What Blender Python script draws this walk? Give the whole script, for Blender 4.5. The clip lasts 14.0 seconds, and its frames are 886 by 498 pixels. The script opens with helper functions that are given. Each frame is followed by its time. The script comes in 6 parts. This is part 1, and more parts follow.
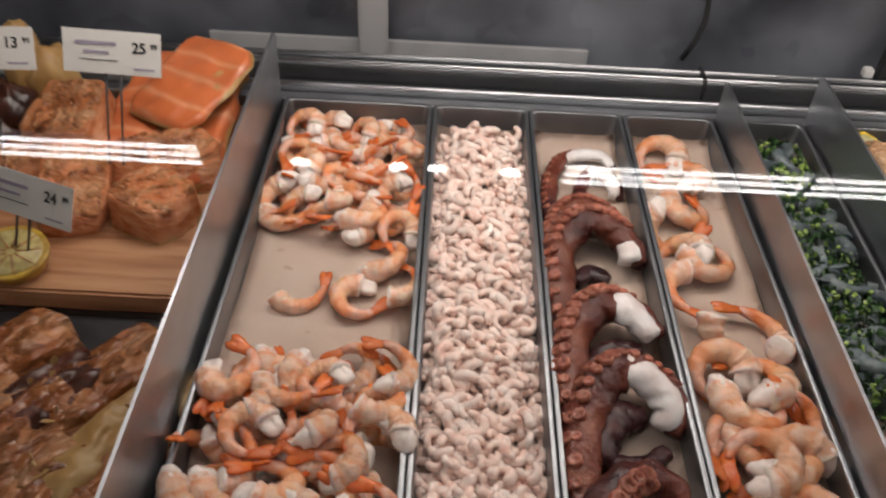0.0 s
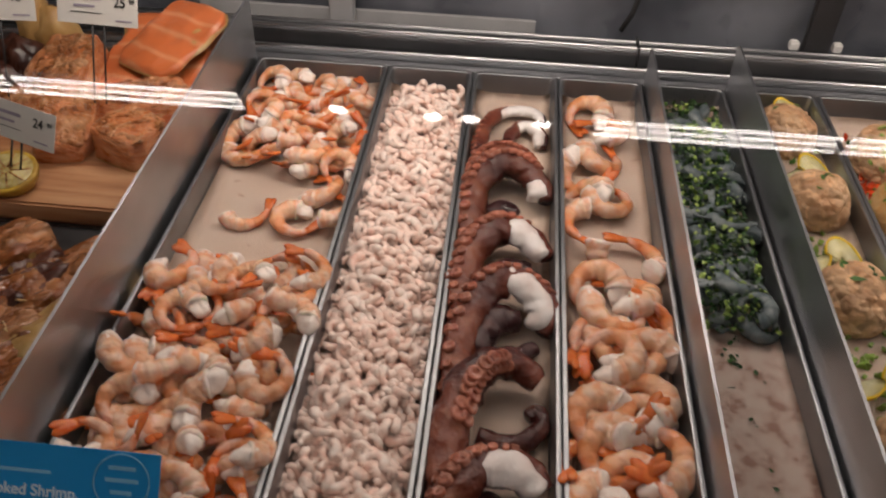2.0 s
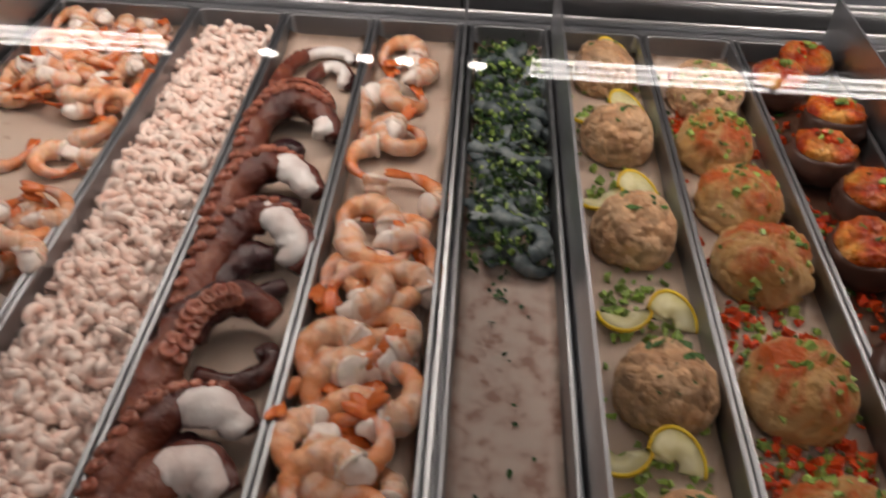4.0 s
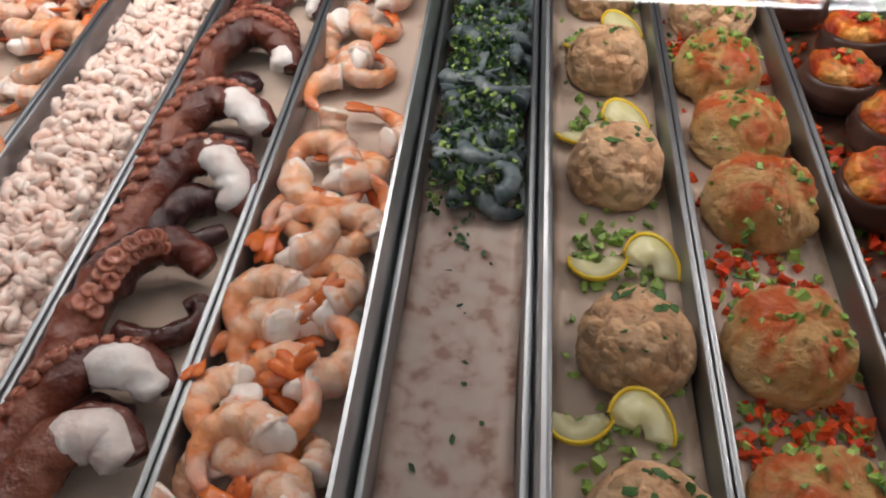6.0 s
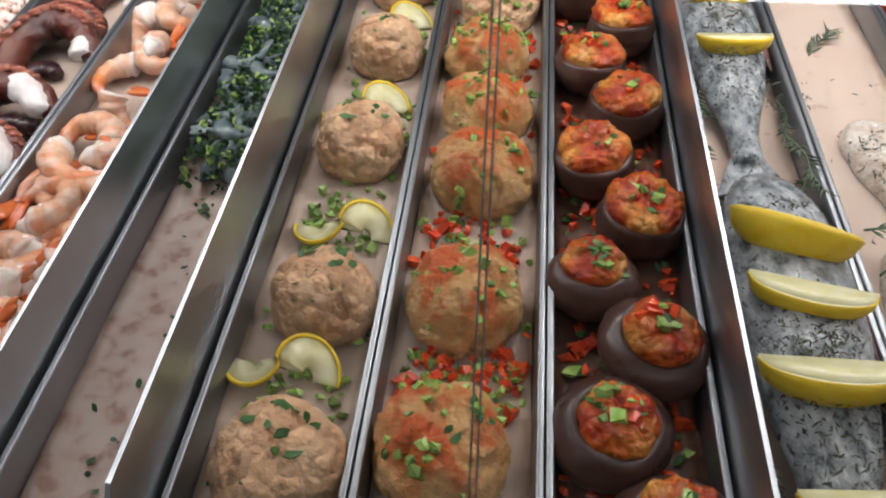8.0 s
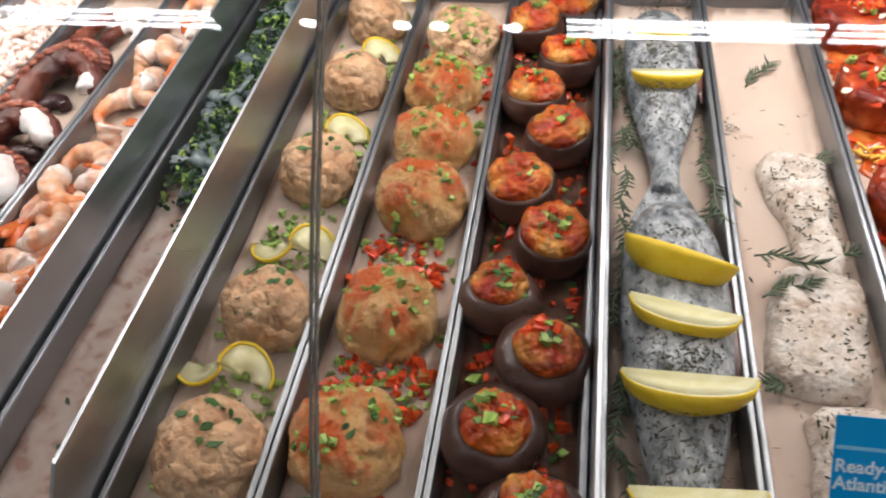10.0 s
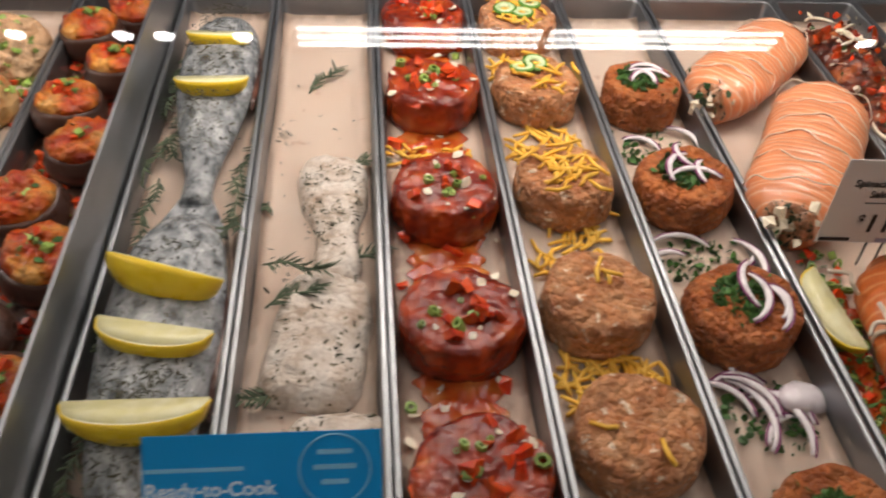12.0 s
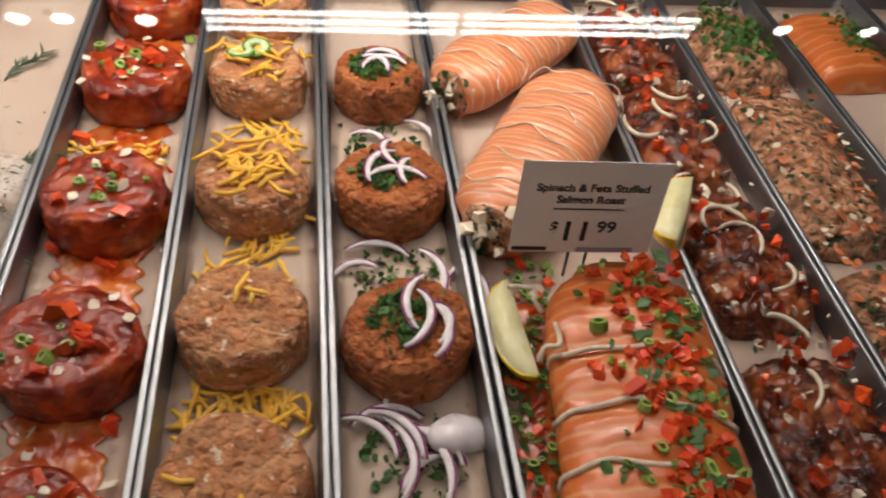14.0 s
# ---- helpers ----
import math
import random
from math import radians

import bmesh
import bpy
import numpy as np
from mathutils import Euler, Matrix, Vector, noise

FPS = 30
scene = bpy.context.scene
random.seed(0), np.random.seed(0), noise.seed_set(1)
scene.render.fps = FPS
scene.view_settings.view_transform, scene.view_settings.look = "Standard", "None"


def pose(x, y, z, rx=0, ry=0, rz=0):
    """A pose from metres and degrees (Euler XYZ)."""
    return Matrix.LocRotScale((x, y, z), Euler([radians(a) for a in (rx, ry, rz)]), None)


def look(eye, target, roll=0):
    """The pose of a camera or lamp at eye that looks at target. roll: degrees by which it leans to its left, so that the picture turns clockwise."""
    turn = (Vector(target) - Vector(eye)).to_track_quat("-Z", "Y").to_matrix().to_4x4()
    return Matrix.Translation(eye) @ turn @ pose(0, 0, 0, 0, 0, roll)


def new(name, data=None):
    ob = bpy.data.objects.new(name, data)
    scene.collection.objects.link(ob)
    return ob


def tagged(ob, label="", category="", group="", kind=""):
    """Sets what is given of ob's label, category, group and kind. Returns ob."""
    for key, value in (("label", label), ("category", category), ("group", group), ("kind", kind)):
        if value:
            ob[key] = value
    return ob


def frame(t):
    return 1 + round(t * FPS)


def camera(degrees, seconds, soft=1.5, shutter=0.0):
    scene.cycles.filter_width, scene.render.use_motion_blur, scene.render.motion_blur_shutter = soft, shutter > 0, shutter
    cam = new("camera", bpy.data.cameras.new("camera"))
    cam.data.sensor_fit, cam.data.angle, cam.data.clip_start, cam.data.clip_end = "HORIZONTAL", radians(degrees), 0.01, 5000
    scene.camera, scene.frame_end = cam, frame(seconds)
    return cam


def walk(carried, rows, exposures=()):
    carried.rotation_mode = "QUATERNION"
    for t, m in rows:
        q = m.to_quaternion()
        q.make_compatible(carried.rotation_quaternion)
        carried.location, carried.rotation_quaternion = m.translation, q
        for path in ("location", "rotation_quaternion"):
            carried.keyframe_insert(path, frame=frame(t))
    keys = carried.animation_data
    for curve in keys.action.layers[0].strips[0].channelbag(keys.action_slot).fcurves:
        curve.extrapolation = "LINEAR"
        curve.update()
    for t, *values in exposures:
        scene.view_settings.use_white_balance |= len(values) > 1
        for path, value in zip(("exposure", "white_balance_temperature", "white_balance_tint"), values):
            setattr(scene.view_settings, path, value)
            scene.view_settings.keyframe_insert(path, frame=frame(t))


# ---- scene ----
# Everything on the sloping deck of the counter is laid out in deck metres:
# x along the counter, y from the customer to the back, z up from the tray floors.
SLOPE, DECK_Z = 9.0, 0.83
DECK = pose(0, 0, DECK_Z, SLOPE, 0, 0)

cam = camera(56.1, 14.0, soft=1.9, shutter=0.4)
PATH = [
    (0, (-0.012, 0.258, 0.639), (-0.002, 1.757, -0.685), 3.2),
    (0.5, (0.013, 0.207, 0.683), (-0.119, 1.744, -0.59), -0.3),
    (1, (0.043, 0.178, 0.704), (-0.156, 1.701, -0.577), -2.0),
    (1.5, (0.103, 0.133, 0.687), (-0.079, 1.658, -0.594), 0.0),
    (2, (0.148, 0.109, 0.666), (0.034, 1.607, -0.655), 1.9),
    (2.5, (0.203, 0.082, 0.642), (0.077, 1.624, -0.626), 1.1),
    (3, (0.238, 0.09, 0.627), (0.095, 1.634, -0.636), 1.0),
    (3.5, (0.304, 0.105, 0.595), (0.188, 1.641, -0.682), 1.2),
    (4, (0.37, 0.132, 0.582), (0.332, 1.628, -0.745), 2.9),
    (4.2, (0.398, 0.134, 0.563), (0.376, 1.602, -0.795), 3.4),
    (6.3, (0.474, 0.199, 0.528), (0.327, 1.592, -0.9), -0.8),
    (6.5, (0.51, 0.194, 0.53), (0.412, 1.6, -0.889), 0.3),
    (7, (0.58, 0.177, 0.533), (0.556, 1.606, -0.866), 2.5),
    (7.5, (0.654, 0.162, 0.523), (0.563, 1.595, -0.869), 0.5),
    (7.7, (0.679, 0.158, 0.527), (0.558, 1.573, -0.881), -0.4),
    (10, (0.839, 0.113, 0.614), (0.54, 1.505, -0.79), -4.9),
    (10.5, (0.893, 0.111, 0.626), (0.73, 1.545, -0.759), -2.2),
    (11, (0.947, 0.122, 0.627), (0.93, 1.581, -0.741), 1.2),
    (11.5, (1.027, 0.127, 0.6), (1.164, 1.59, -0.757), 3.7),
    (12, (1.106, 0.154, 0.576), (1.301, 1.596, -0.796), 4.5),
    (12.5, (1.199, 0.181, 0.575), (1.426, 1.605, -0.812), 6.1),
    (13, (1.267, 0.202, 0.568), (1.512, 1.616, -0.825), 6.1),
    (13.5, (1.335, 0.219, 0.556), (1.577, 1.63, -0.84), 5.8),
    (14, (1.382, 0.216, 0.545), (1.673, 1.62, -0.849), 6.9),
]
EXPOSURES = [(0.0, -0.72, 6350, 11), (2.5, -0.78, 6900, 15), (4.2, -0.72, 6600, 13), (6.3, -0.33, 6000, 8), (7.7, -0.14, 5750, 6), (10.0, 0.13, 6000, 8), (12.0, -0.27, 6500, 10), (14.0, -0.37, 6550, 9)]
walk(cam, [(t, DECK @ look(eye, target, roll)) for t, eye, target, roll in PATH], EXPOSURES)

# ---- light ----
world = bpy.data.worlds.new("world")
scene.world = world
world.use_nodes = True
world.node_tree.nodes["Background"].inputs[0].default_value = (0.55, 0.6, 0.7, 1)
world.node_tree.nodes["Background"].inputs[1].default_value = 0.006
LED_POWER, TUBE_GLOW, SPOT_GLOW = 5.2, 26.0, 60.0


# ---- materials ----
def mat(name, color, rough=0.5, metal=0.0, spec=0.5, coat=0.0, sss=0.0):
    m = bpy.data.materials.new(name)
    m.use_nodes = True
    b = m.node_tree.nodes["Principled BSDF"]
    b.inputs["Base Color"].default_value = (*color, 1)
    b.inputs["Roughness"].default_value = rough
    b.inputs["Metallic"].default_value = metal
    b.inputs["Specular IOR Level"].default_value = spec
    b.inputs["Coat Weight"].default_value = coat * 0.5
    b.inputs["Coat Roughness"].default_value = 0.07
    if sss:
        b.inputs["Subsurface Weight"].default_value = sss
        b.inputs["Subsurface Radius"].default_value = (0.006, 0.003, 0.0015)
        b.inputs["Subsurface Scale"].default_value = 1.0
    return m, m.node_tree, b


def node(tree, kind, **settings):
    n = tree.nodes.new(kind)
    for key, value in settings.items():
        n.inputs[key.replace("_", " ")].default_value = value
    return n


def coords(tree, what="Object", scale=(1, 1, 1)):
    c = tree.nodes.new("ShaderNodeTexCoord")
    m = tree.nodes.new("ShaderNodeMapping")
    m.inputs["Scale"].default_value = scale
    tree.links.new(c.outputs[what], m.inputs["Vector"])
    return m.outputs["Vector"]


def ramp(tree, fac, stops):
    r = tree.nodes.new("ShaderNodeValToRGB")
    while len(r.color_ramp.elements) < len(stops):
        r.color_ramp.elements.new(0.5)
    for e, (p, c) in zip(r.color_ramp.elements, stops):
        e.position, e.color = p, (*c, 1) if len(c) == 3 else c
    tree.links.new(fac, r.inputs["Fac"])
    return r.outputs["Color"]


def noise_fac(tree, vec, scale, detail=4.0, rough=0.55, distort=0.0):
    n = node(tree, "ShaderNodeTexNoise", Scale=scale, Detail=detail, Roughness=rough, Distortion=distort)
    tree.links.new(vec, n.inputs["Vector"])
    return n.outputs["Fac"]


def bump(tree, shader, height, strength=0.3, distance=0.002):
    b = node(tree, "ShaderNodeBump", Strength=strength, Distance=distance)
    tree.links.new(height, b.inputs["Height"])
    tree.links.new(b.outputs["Normal"], shader.inputs["Normal"])
    tree.links.new(b.outputs["Normal"], shader.inputs["Coat Normal"])


def mix(tree, fac, a, b, mode="MIX"):
    n = tree.nodes.new("ShaderNodeMix")
    n.data_type, n.blend_type = "RGBA", mode
    for value, socket in ((fac, n.inputs[0]), (a, n.inputs[6]), (b, n.inputs[7])):
        if isinstance(value, (int, float)):
            socket.default_value = value
        elif isinstance(value, tuple):
            socket.default_value = (*value, 1)
        else:
            tree.links.new(value, socket)
    return n.outputs[2]


def per_piece(tree, color, low=0.8, high=1.15, island=False):
    """Let each piece or object differ a little in brightness."""
    if island:
        src = tree.nodes.new("ShaderNodeNewGeometry").outputs["Random Per Island"]
    else:
        src = tree.nodes.new("ShaderNodeObjectInfo").outputs["Random"]
    r = ramp(tree, src, [(0, (low,) * 3), (1, (high,) * 3)])
    return mix(tree, 1.0, color, r, "MULTIPLY")


def mottled(name, stops, scale=60.0, rough=0.4, bump_strength=0.4, bump_scale=250.0, coat=0.0, sss=0.0,
            distance=0.002, vary=0.0, island=False, detail=5.0, what="Object", stretch=(1, 1, 1), fleck=None, spec=0.38, crumb=0.0):
    """A material of noise-driven colours with fine relief; fleck adds small specks of another colour."""
    m, t, b = mat(name, stops[0][1], rough, 0.0, spec, coat, sss)
    v = coords(t, what, stretch)
    c = ramp(t, noise_fac(t, v, scale, detail), stops)
    if fleck:
        fc, fscale, cut = fleck
        f = ramp(t, noise_fac(t, v, fscale, 2.0), [(cut, (0, 0, 0)), (cut + 0.05, (1, 1, 1))])
        c = mix(t, f, c, fc)
    if vary:
        c = per_piece(t, c, 1 - vary, 1 + vary, island)
    t.links.new(c, b.inputs["Base Color"])
    h = noise_fac(t, v, bump_scale, 4.0)
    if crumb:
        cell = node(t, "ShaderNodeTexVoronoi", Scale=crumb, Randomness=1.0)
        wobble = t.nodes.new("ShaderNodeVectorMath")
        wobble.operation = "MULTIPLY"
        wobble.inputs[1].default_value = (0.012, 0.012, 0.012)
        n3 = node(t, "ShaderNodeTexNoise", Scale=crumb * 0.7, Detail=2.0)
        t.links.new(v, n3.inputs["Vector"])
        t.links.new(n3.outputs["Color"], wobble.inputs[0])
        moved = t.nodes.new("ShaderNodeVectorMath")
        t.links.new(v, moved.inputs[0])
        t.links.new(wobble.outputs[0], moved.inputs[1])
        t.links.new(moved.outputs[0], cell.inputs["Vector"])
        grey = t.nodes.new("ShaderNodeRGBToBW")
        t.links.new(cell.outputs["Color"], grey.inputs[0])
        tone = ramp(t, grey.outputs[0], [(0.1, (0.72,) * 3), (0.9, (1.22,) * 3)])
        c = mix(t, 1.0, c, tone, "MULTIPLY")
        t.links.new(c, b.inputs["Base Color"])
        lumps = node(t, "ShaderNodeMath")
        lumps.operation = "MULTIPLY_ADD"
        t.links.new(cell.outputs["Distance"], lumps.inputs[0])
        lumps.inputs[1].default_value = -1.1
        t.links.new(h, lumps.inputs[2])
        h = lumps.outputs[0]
    bump(t, b, h, bump_strength, distance)
    r = ramp(t, noise_fac(t, v, scale * 1.7, 3.0), [(0.3, (rough * 0.7,) * 3), (0.7, (min(1, rough * 1.35),) * 3)])
    t.links.new(r, b.inputs["Roughness"])
    return m


def steel(name, tone=0.55, rough=0.3, stretch=(400, 6, 400)):
    m, t, b = mat(name, (tone, tone, tone * 1.02), rough, 1.0)
    v = coords(t, "Object", stretch)
    f = noise_fac(t, v, 1.0, 3.0)
    s = noise_fac(t, coords(t, "Object"), 9.0, 4.0)
    t.links.new(ramp(t, f, [(0.3, (rough * 0.88,) * 3), (0.7, (rough * 1.15,) * 3)]), b.inputs["Roughness"])
    c = ramp(t, s, [(0.3, (tone * 0.78, tone * 0.80, tone * 0.84)), (0.7, (tone * 1.05, tone * 1.08, tone * 1.13))])
    t.links.new(c, b.inputs["Base Color"])
    return m


STEEL = steel("brushed_steel", 0.36, 0.40)
STEEL_PLATE = steel("divider_steel", 0.56, 0.38, (6, 6, 60))
STEEL_RAIL = steel("rail_steel", 0.46, 0.36, (3, 20, 20))
DARK_METAL = mottled("dark_painted_metal", [(0.3, (0.02, 0.02, 0.022)), (0.7, (0.035, 0.035, 0.038))], 30, 0.4, 0.05)
PAPER = mottled("butcher_paper", [(0.3, (0.880, 0.695, 0.570)), (0.7, (0.925, 0.780, 0.665))], 9, 0.6, 0.35, 400,
                fleck=((0.76, 0.57, 0.45), 40.0, 0.66))
PAPER_WET = mottled("wet_stained_paper", [(0.36, (0.58, 0.35, 0.27)), (0.46, (0.80, 0.62, 0.53)), (0.58, (0.88, 0.74, 0.65))], 46, 0.4, 0.25, 400)
PAPER_SOAKED = mottled("juice_soaked_paper", [(0.3, (0.10, 0.035, 0.022)), (0.5, (0.24, 0.12, 0.08)), (0.75, (0.46, 0.31, 0.24))], 22, 0.35, 0.3, 300)
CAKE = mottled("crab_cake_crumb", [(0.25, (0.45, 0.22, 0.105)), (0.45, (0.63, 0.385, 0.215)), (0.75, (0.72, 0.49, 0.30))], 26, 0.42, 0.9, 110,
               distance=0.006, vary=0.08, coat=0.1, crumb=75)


def spiced_cake():
    """Golden crumb with paprika lying in patches on its crown."""
    m, t, b = mat("paprika_crab_cake", (0.6, 0.33, 0.13), 0.3, coat=0.6)
    v = coords(t, "Object")
    c = ramp(t, noise_fac(t, v, 26.0, 5.0), [(0.28, (0.46, 0.18, 0.040)), (0.42, (0.61, 0.33, 0.105)), (0.75, (0.70, 0.47, 0.23))])
    sep = t.nodes.new("ShaderNodeSeparateXYZ")
    t.links.new(v, sep.inputs[0])
    high = ramp(t, sep.outputs["Z"], [(0.024, (0, 0, 0)), (0.046, (1, 1, 1))])
    patch = ramp(t, noise_fac(t, v, 20.0, 4.0, 0.6, 0.4), [(0.43, (1, 1, 1)), (0.53, (0, 0, 0))])
    dust = mix(t, 1.0, high, patch, "MULTIPLY")
    c = mix(t, dust, c, (0.56, 0.10, 0.006))
    fine = ramp(t, noise_fac(t, v, 240.0, 2.0), [(0.62, (0, 0, 0)), (0.68, (0.6,) * 3)])
    c = per_piece(t, mix(t, fine, c, (0.44, 0.10, 0.02)), 0.92, 1.08)
    t.links.new(c, b.inputs["Base Color"])
    bump(t, b, noise_fac(t, v, 110.0, 6.0, 0.65), 1.0, 0.007)
    return m


CAKE_SPICED = spiced_cake()
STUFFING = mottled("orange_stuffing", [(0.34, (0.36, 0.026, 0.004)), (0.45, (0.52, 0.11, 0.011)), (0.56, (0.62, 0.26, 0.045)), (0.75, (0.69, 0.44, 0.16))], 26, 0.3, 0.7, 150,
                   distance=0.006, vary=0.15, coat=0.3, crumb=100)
MUSHROOM = mottled("mushroom_skin", [(0.3, (0.040, 0.017, 0.012)), (0.6, (0.082, 0.038, 0.027)), (0.85, (0.15, 0.078, 0.056))], 20, 0.34, 0.2, 120, coat=0.35, vary=0.25)
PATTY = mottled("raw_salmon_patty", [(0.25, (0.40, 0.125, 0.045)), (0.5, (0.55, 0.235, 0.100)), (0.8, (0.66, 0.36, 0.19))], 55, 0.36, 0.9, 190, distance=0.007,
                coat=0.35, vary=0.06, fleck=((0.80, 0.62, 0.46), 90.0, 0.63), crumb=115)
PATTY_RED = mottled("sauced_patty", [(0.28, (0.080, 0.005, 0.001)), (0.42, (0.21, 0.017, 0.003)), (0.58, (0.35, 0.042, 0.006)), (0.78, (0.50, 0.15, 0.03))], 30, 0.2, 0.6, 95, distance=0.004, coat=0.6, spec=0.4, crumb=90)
SAUCE = mottled("sweet_chili_sauce", [(0.3, (0.26, 0.018, 0.004)), (0.5, (0.46, 0.075, 0.010)), (0.75, (0.62, 0.24, 0.05))], 38, 0.12, 0.5, 90, coat=1.0, distance=0.004, spec=0.5)
MEAT_DARK = mottled("herbed_patty", [(0.25, (0.246, 0.051, 0.011)), (0.5, (0.414, 0.114, 0.028)), (0.8, (0.527, 0.199, 0.067))], 55, 0.4, 0.9, 190, distance=0.007,
                    coat=0.2, vary=0.06, fleck=((0.05, 0.09, 0.025), 70.0, 0.70), crumb=125)
RED_DICE = mottled("red_pepper", [(0.3, (0.50, 0.020, 0.006)), (0.7, (0.70, 0.11, 0.02))], 60, 0.25, 0.3, coat=0.4, vary=0.35, island=True)
SCALLION = mottled("green_onion", [(0.3, (0.14, 0.26, 0.03)), (0.7, (0.38, 0.50, 0.14))], 90, 0.35, 0.2, coat=0.15, vary=0.45, island=True)
HERB = mottled("chopped_parsley", [(0.3, (0.022, 0.07, 0.014)), (0.7, (0.075, 0.17, 0.035))], 120, 0.45, 0.3, vary=0.4, island=True)
HERB_DARK = mottled("dark_herb_mix", [(0.3, (0.010, 0.030, 0.010)), (0.7, (0.05, 0.12, 0.03))], 120, 0.35, 0.3, vary=0.5, island=True, coat=0.2)
DRIED_HERB = mottled("dried_herb", [(0.3, (0.022, 0.022, 0.012)), (0.7, (0.065, 0.06, 0.03))], 120, 0.7, 0.3, vary=0.4, island=True)
ROSEMARY = mottled("rosemary_leaf", [(0.3, (0.05, 0.075, 0.04)), (0.7, (0.12, 0.15, 0.09))], 120, 0.5, 0.3, vary=0.3, island=True)
GARLIC = mottled("white_onion_bits", [(0.3, (0.62, 0.52, 0.38)), (0.7, (0.80, 0.72, 0.58))], 90, 0.35, 0.2, coat=0.2, vary=0.12, island=True)
CHEDDAR = mottled("shredded_cheddar", [(0.3, (0.760, 0.380, 0.027)), (0.7, (0.836, 0.532, 0.090))], 60, 0.45, 0.2, vary=0.1, island=True)
RIND = mottled("lemon_rind", [(0.3, (0.76, 0.48, 0.012)), (0.7, (0.86, 0.64, 0.04))], 50, 0.32, 0.35, 320, coat=0.25, vary=0.06)
GOLD_RIND = mottled("browned_lemon_rind", [(0.3, (0.30, 0.16, 0.025)), (0.6, (0.58, 0.38, 0.05)), (0.8, (0.68, 0.50, 0.10))], 40, 0.35, 0.35, 320, coat=0.25)
GOLD_PULP = mottled("browned_lemon_pulp", [(0.3, (0.22, 0.13, 0.04)), (0.5, (0.52, 0.42, 0.16)), (0.75, (0.70, 0.62, 0.34))], 60, 0.25, 0.6, 150, coat=0.5)
PITH = mottled("lemon_pith", [(0.3, (0.76, 0.70, 0.48)), (0.7, (0.84, 0.80, 0.62))], 80, 0.5, 0.2)
PULP = mottled("lemon_pulp", [(0.3, (0.66, 0.60, 0.28)), (0.7, (0.82, 0.78, 0.52))], 70, 0.2, 0.5, 150, coat=0.5)
OCTO = mottled("octopus_skin", [(0.30, (0.016, 0.005, 0.006)), (0.45, (0.055, 0.011, 0.009)), (0.60, (0.145, 0.034, 0.018)), (0.80, (0.31, 0.11, 0.055))], 13, 0.24, 0.7, 120, coat=0.5, vary=0.2, distance=0.005)
OCTO_DARK = mottled("octopus_dark_with_shade", [(0.3, (0.014, 0.005, 0.007)), (0.55, (0.045, 0.013, 0.014)), (0.8, (0.13, 0.035, 0.025))], 22, 0.3, 0.6, 120, coat=0.3, distance=0.004)
OCTO_WHITE = mottled("octopus_flesh", [(0.27, (0.33, 0.17, 0.15)), (0.38, (0.68, 0.56, 0.52)), (0.6, (0.83, 0.79, 0.77))], 26, 0.28, 0.5, 120, coat=0.4, distance=0.004)
SUCKER = mottled("octopus_sucker", [(0.3, (0.22, 0.050, 0.032)), (0.7, (0.46, 0.18, 0.115))], 80, 0.25, 0.2, coat=0.5, vary=0.3, island=True)
SALAD = mottled("salad_shrimp", [(0.28, (0.82, 0.50, 0.41)), (0.42, (0.90, 0.67, 0.58)), (0.66, (0.93, 0.81, 0.74))], 75, 0.22, 0.3, 260, coat=0.5, vary=0.08, island=True)
RAW = mottled("raw_shrimp", [(0.3, (0.035, 0.050, 0.056)), (0.5, (0.11, 0.14, 0.15)), (0.75, (0.27, 0.30, 0.30))], 30, 0.16, 0.4, 200, coat=0.6, vary=0.3)
FISH_SKIN = mottled("fish_skin", [(0.32, (0.05, 0.055, 0.06)), (0.42, (0.18, 0.195, 0.21)), (0.54, (0.32, 0.335, 0.35)), (0.70, (0.55, 0.565, 0.58))], 70, 0.2, 0.7, 300, coat=0.9,
                    stretch=(1.2, 0.7, 1.0), fleck=((0.03, 0.03, 0.022), 210.0, 0.61), distance=0.004, spec=0.7)
WHITE_FISH = mottled("white_fish_flesh", [(0.28, (0.36, 0.25, 0.18)), (0.42, (0.53, 0.43, 0.35)), (0.58, (0.66, 0.58, 0.51)), (0.8, (0.76, 0.70, 0.64))], 45, 0.28, 1.0, 100, coat=0.5,
                     fleck=((0.15, 0.12, 0.07), 160.0, 0.63), distance=0.007)
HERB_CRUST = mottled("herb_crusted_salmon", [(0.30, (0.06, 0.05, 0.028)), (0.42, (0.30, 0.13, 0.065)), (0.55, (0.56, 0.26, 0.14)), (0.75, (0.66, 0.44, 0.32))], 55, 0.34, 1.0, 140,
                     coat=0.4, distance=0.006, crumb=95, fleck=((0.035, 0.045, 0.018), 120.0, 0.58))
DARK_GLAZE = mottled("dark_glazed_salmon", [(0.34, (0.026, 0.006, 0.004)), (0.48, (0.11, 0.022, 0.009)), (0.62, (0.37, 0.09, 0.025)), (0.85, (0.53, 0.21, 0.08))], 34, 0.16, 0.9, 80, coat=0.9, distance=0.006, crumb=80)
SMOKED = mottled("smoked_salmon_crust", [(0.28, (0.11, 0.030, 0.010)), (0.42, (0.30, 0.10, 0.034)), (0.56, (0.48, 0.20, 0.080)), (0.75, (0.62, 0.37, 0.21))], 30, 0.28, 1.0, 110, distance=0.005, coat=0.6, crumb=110)
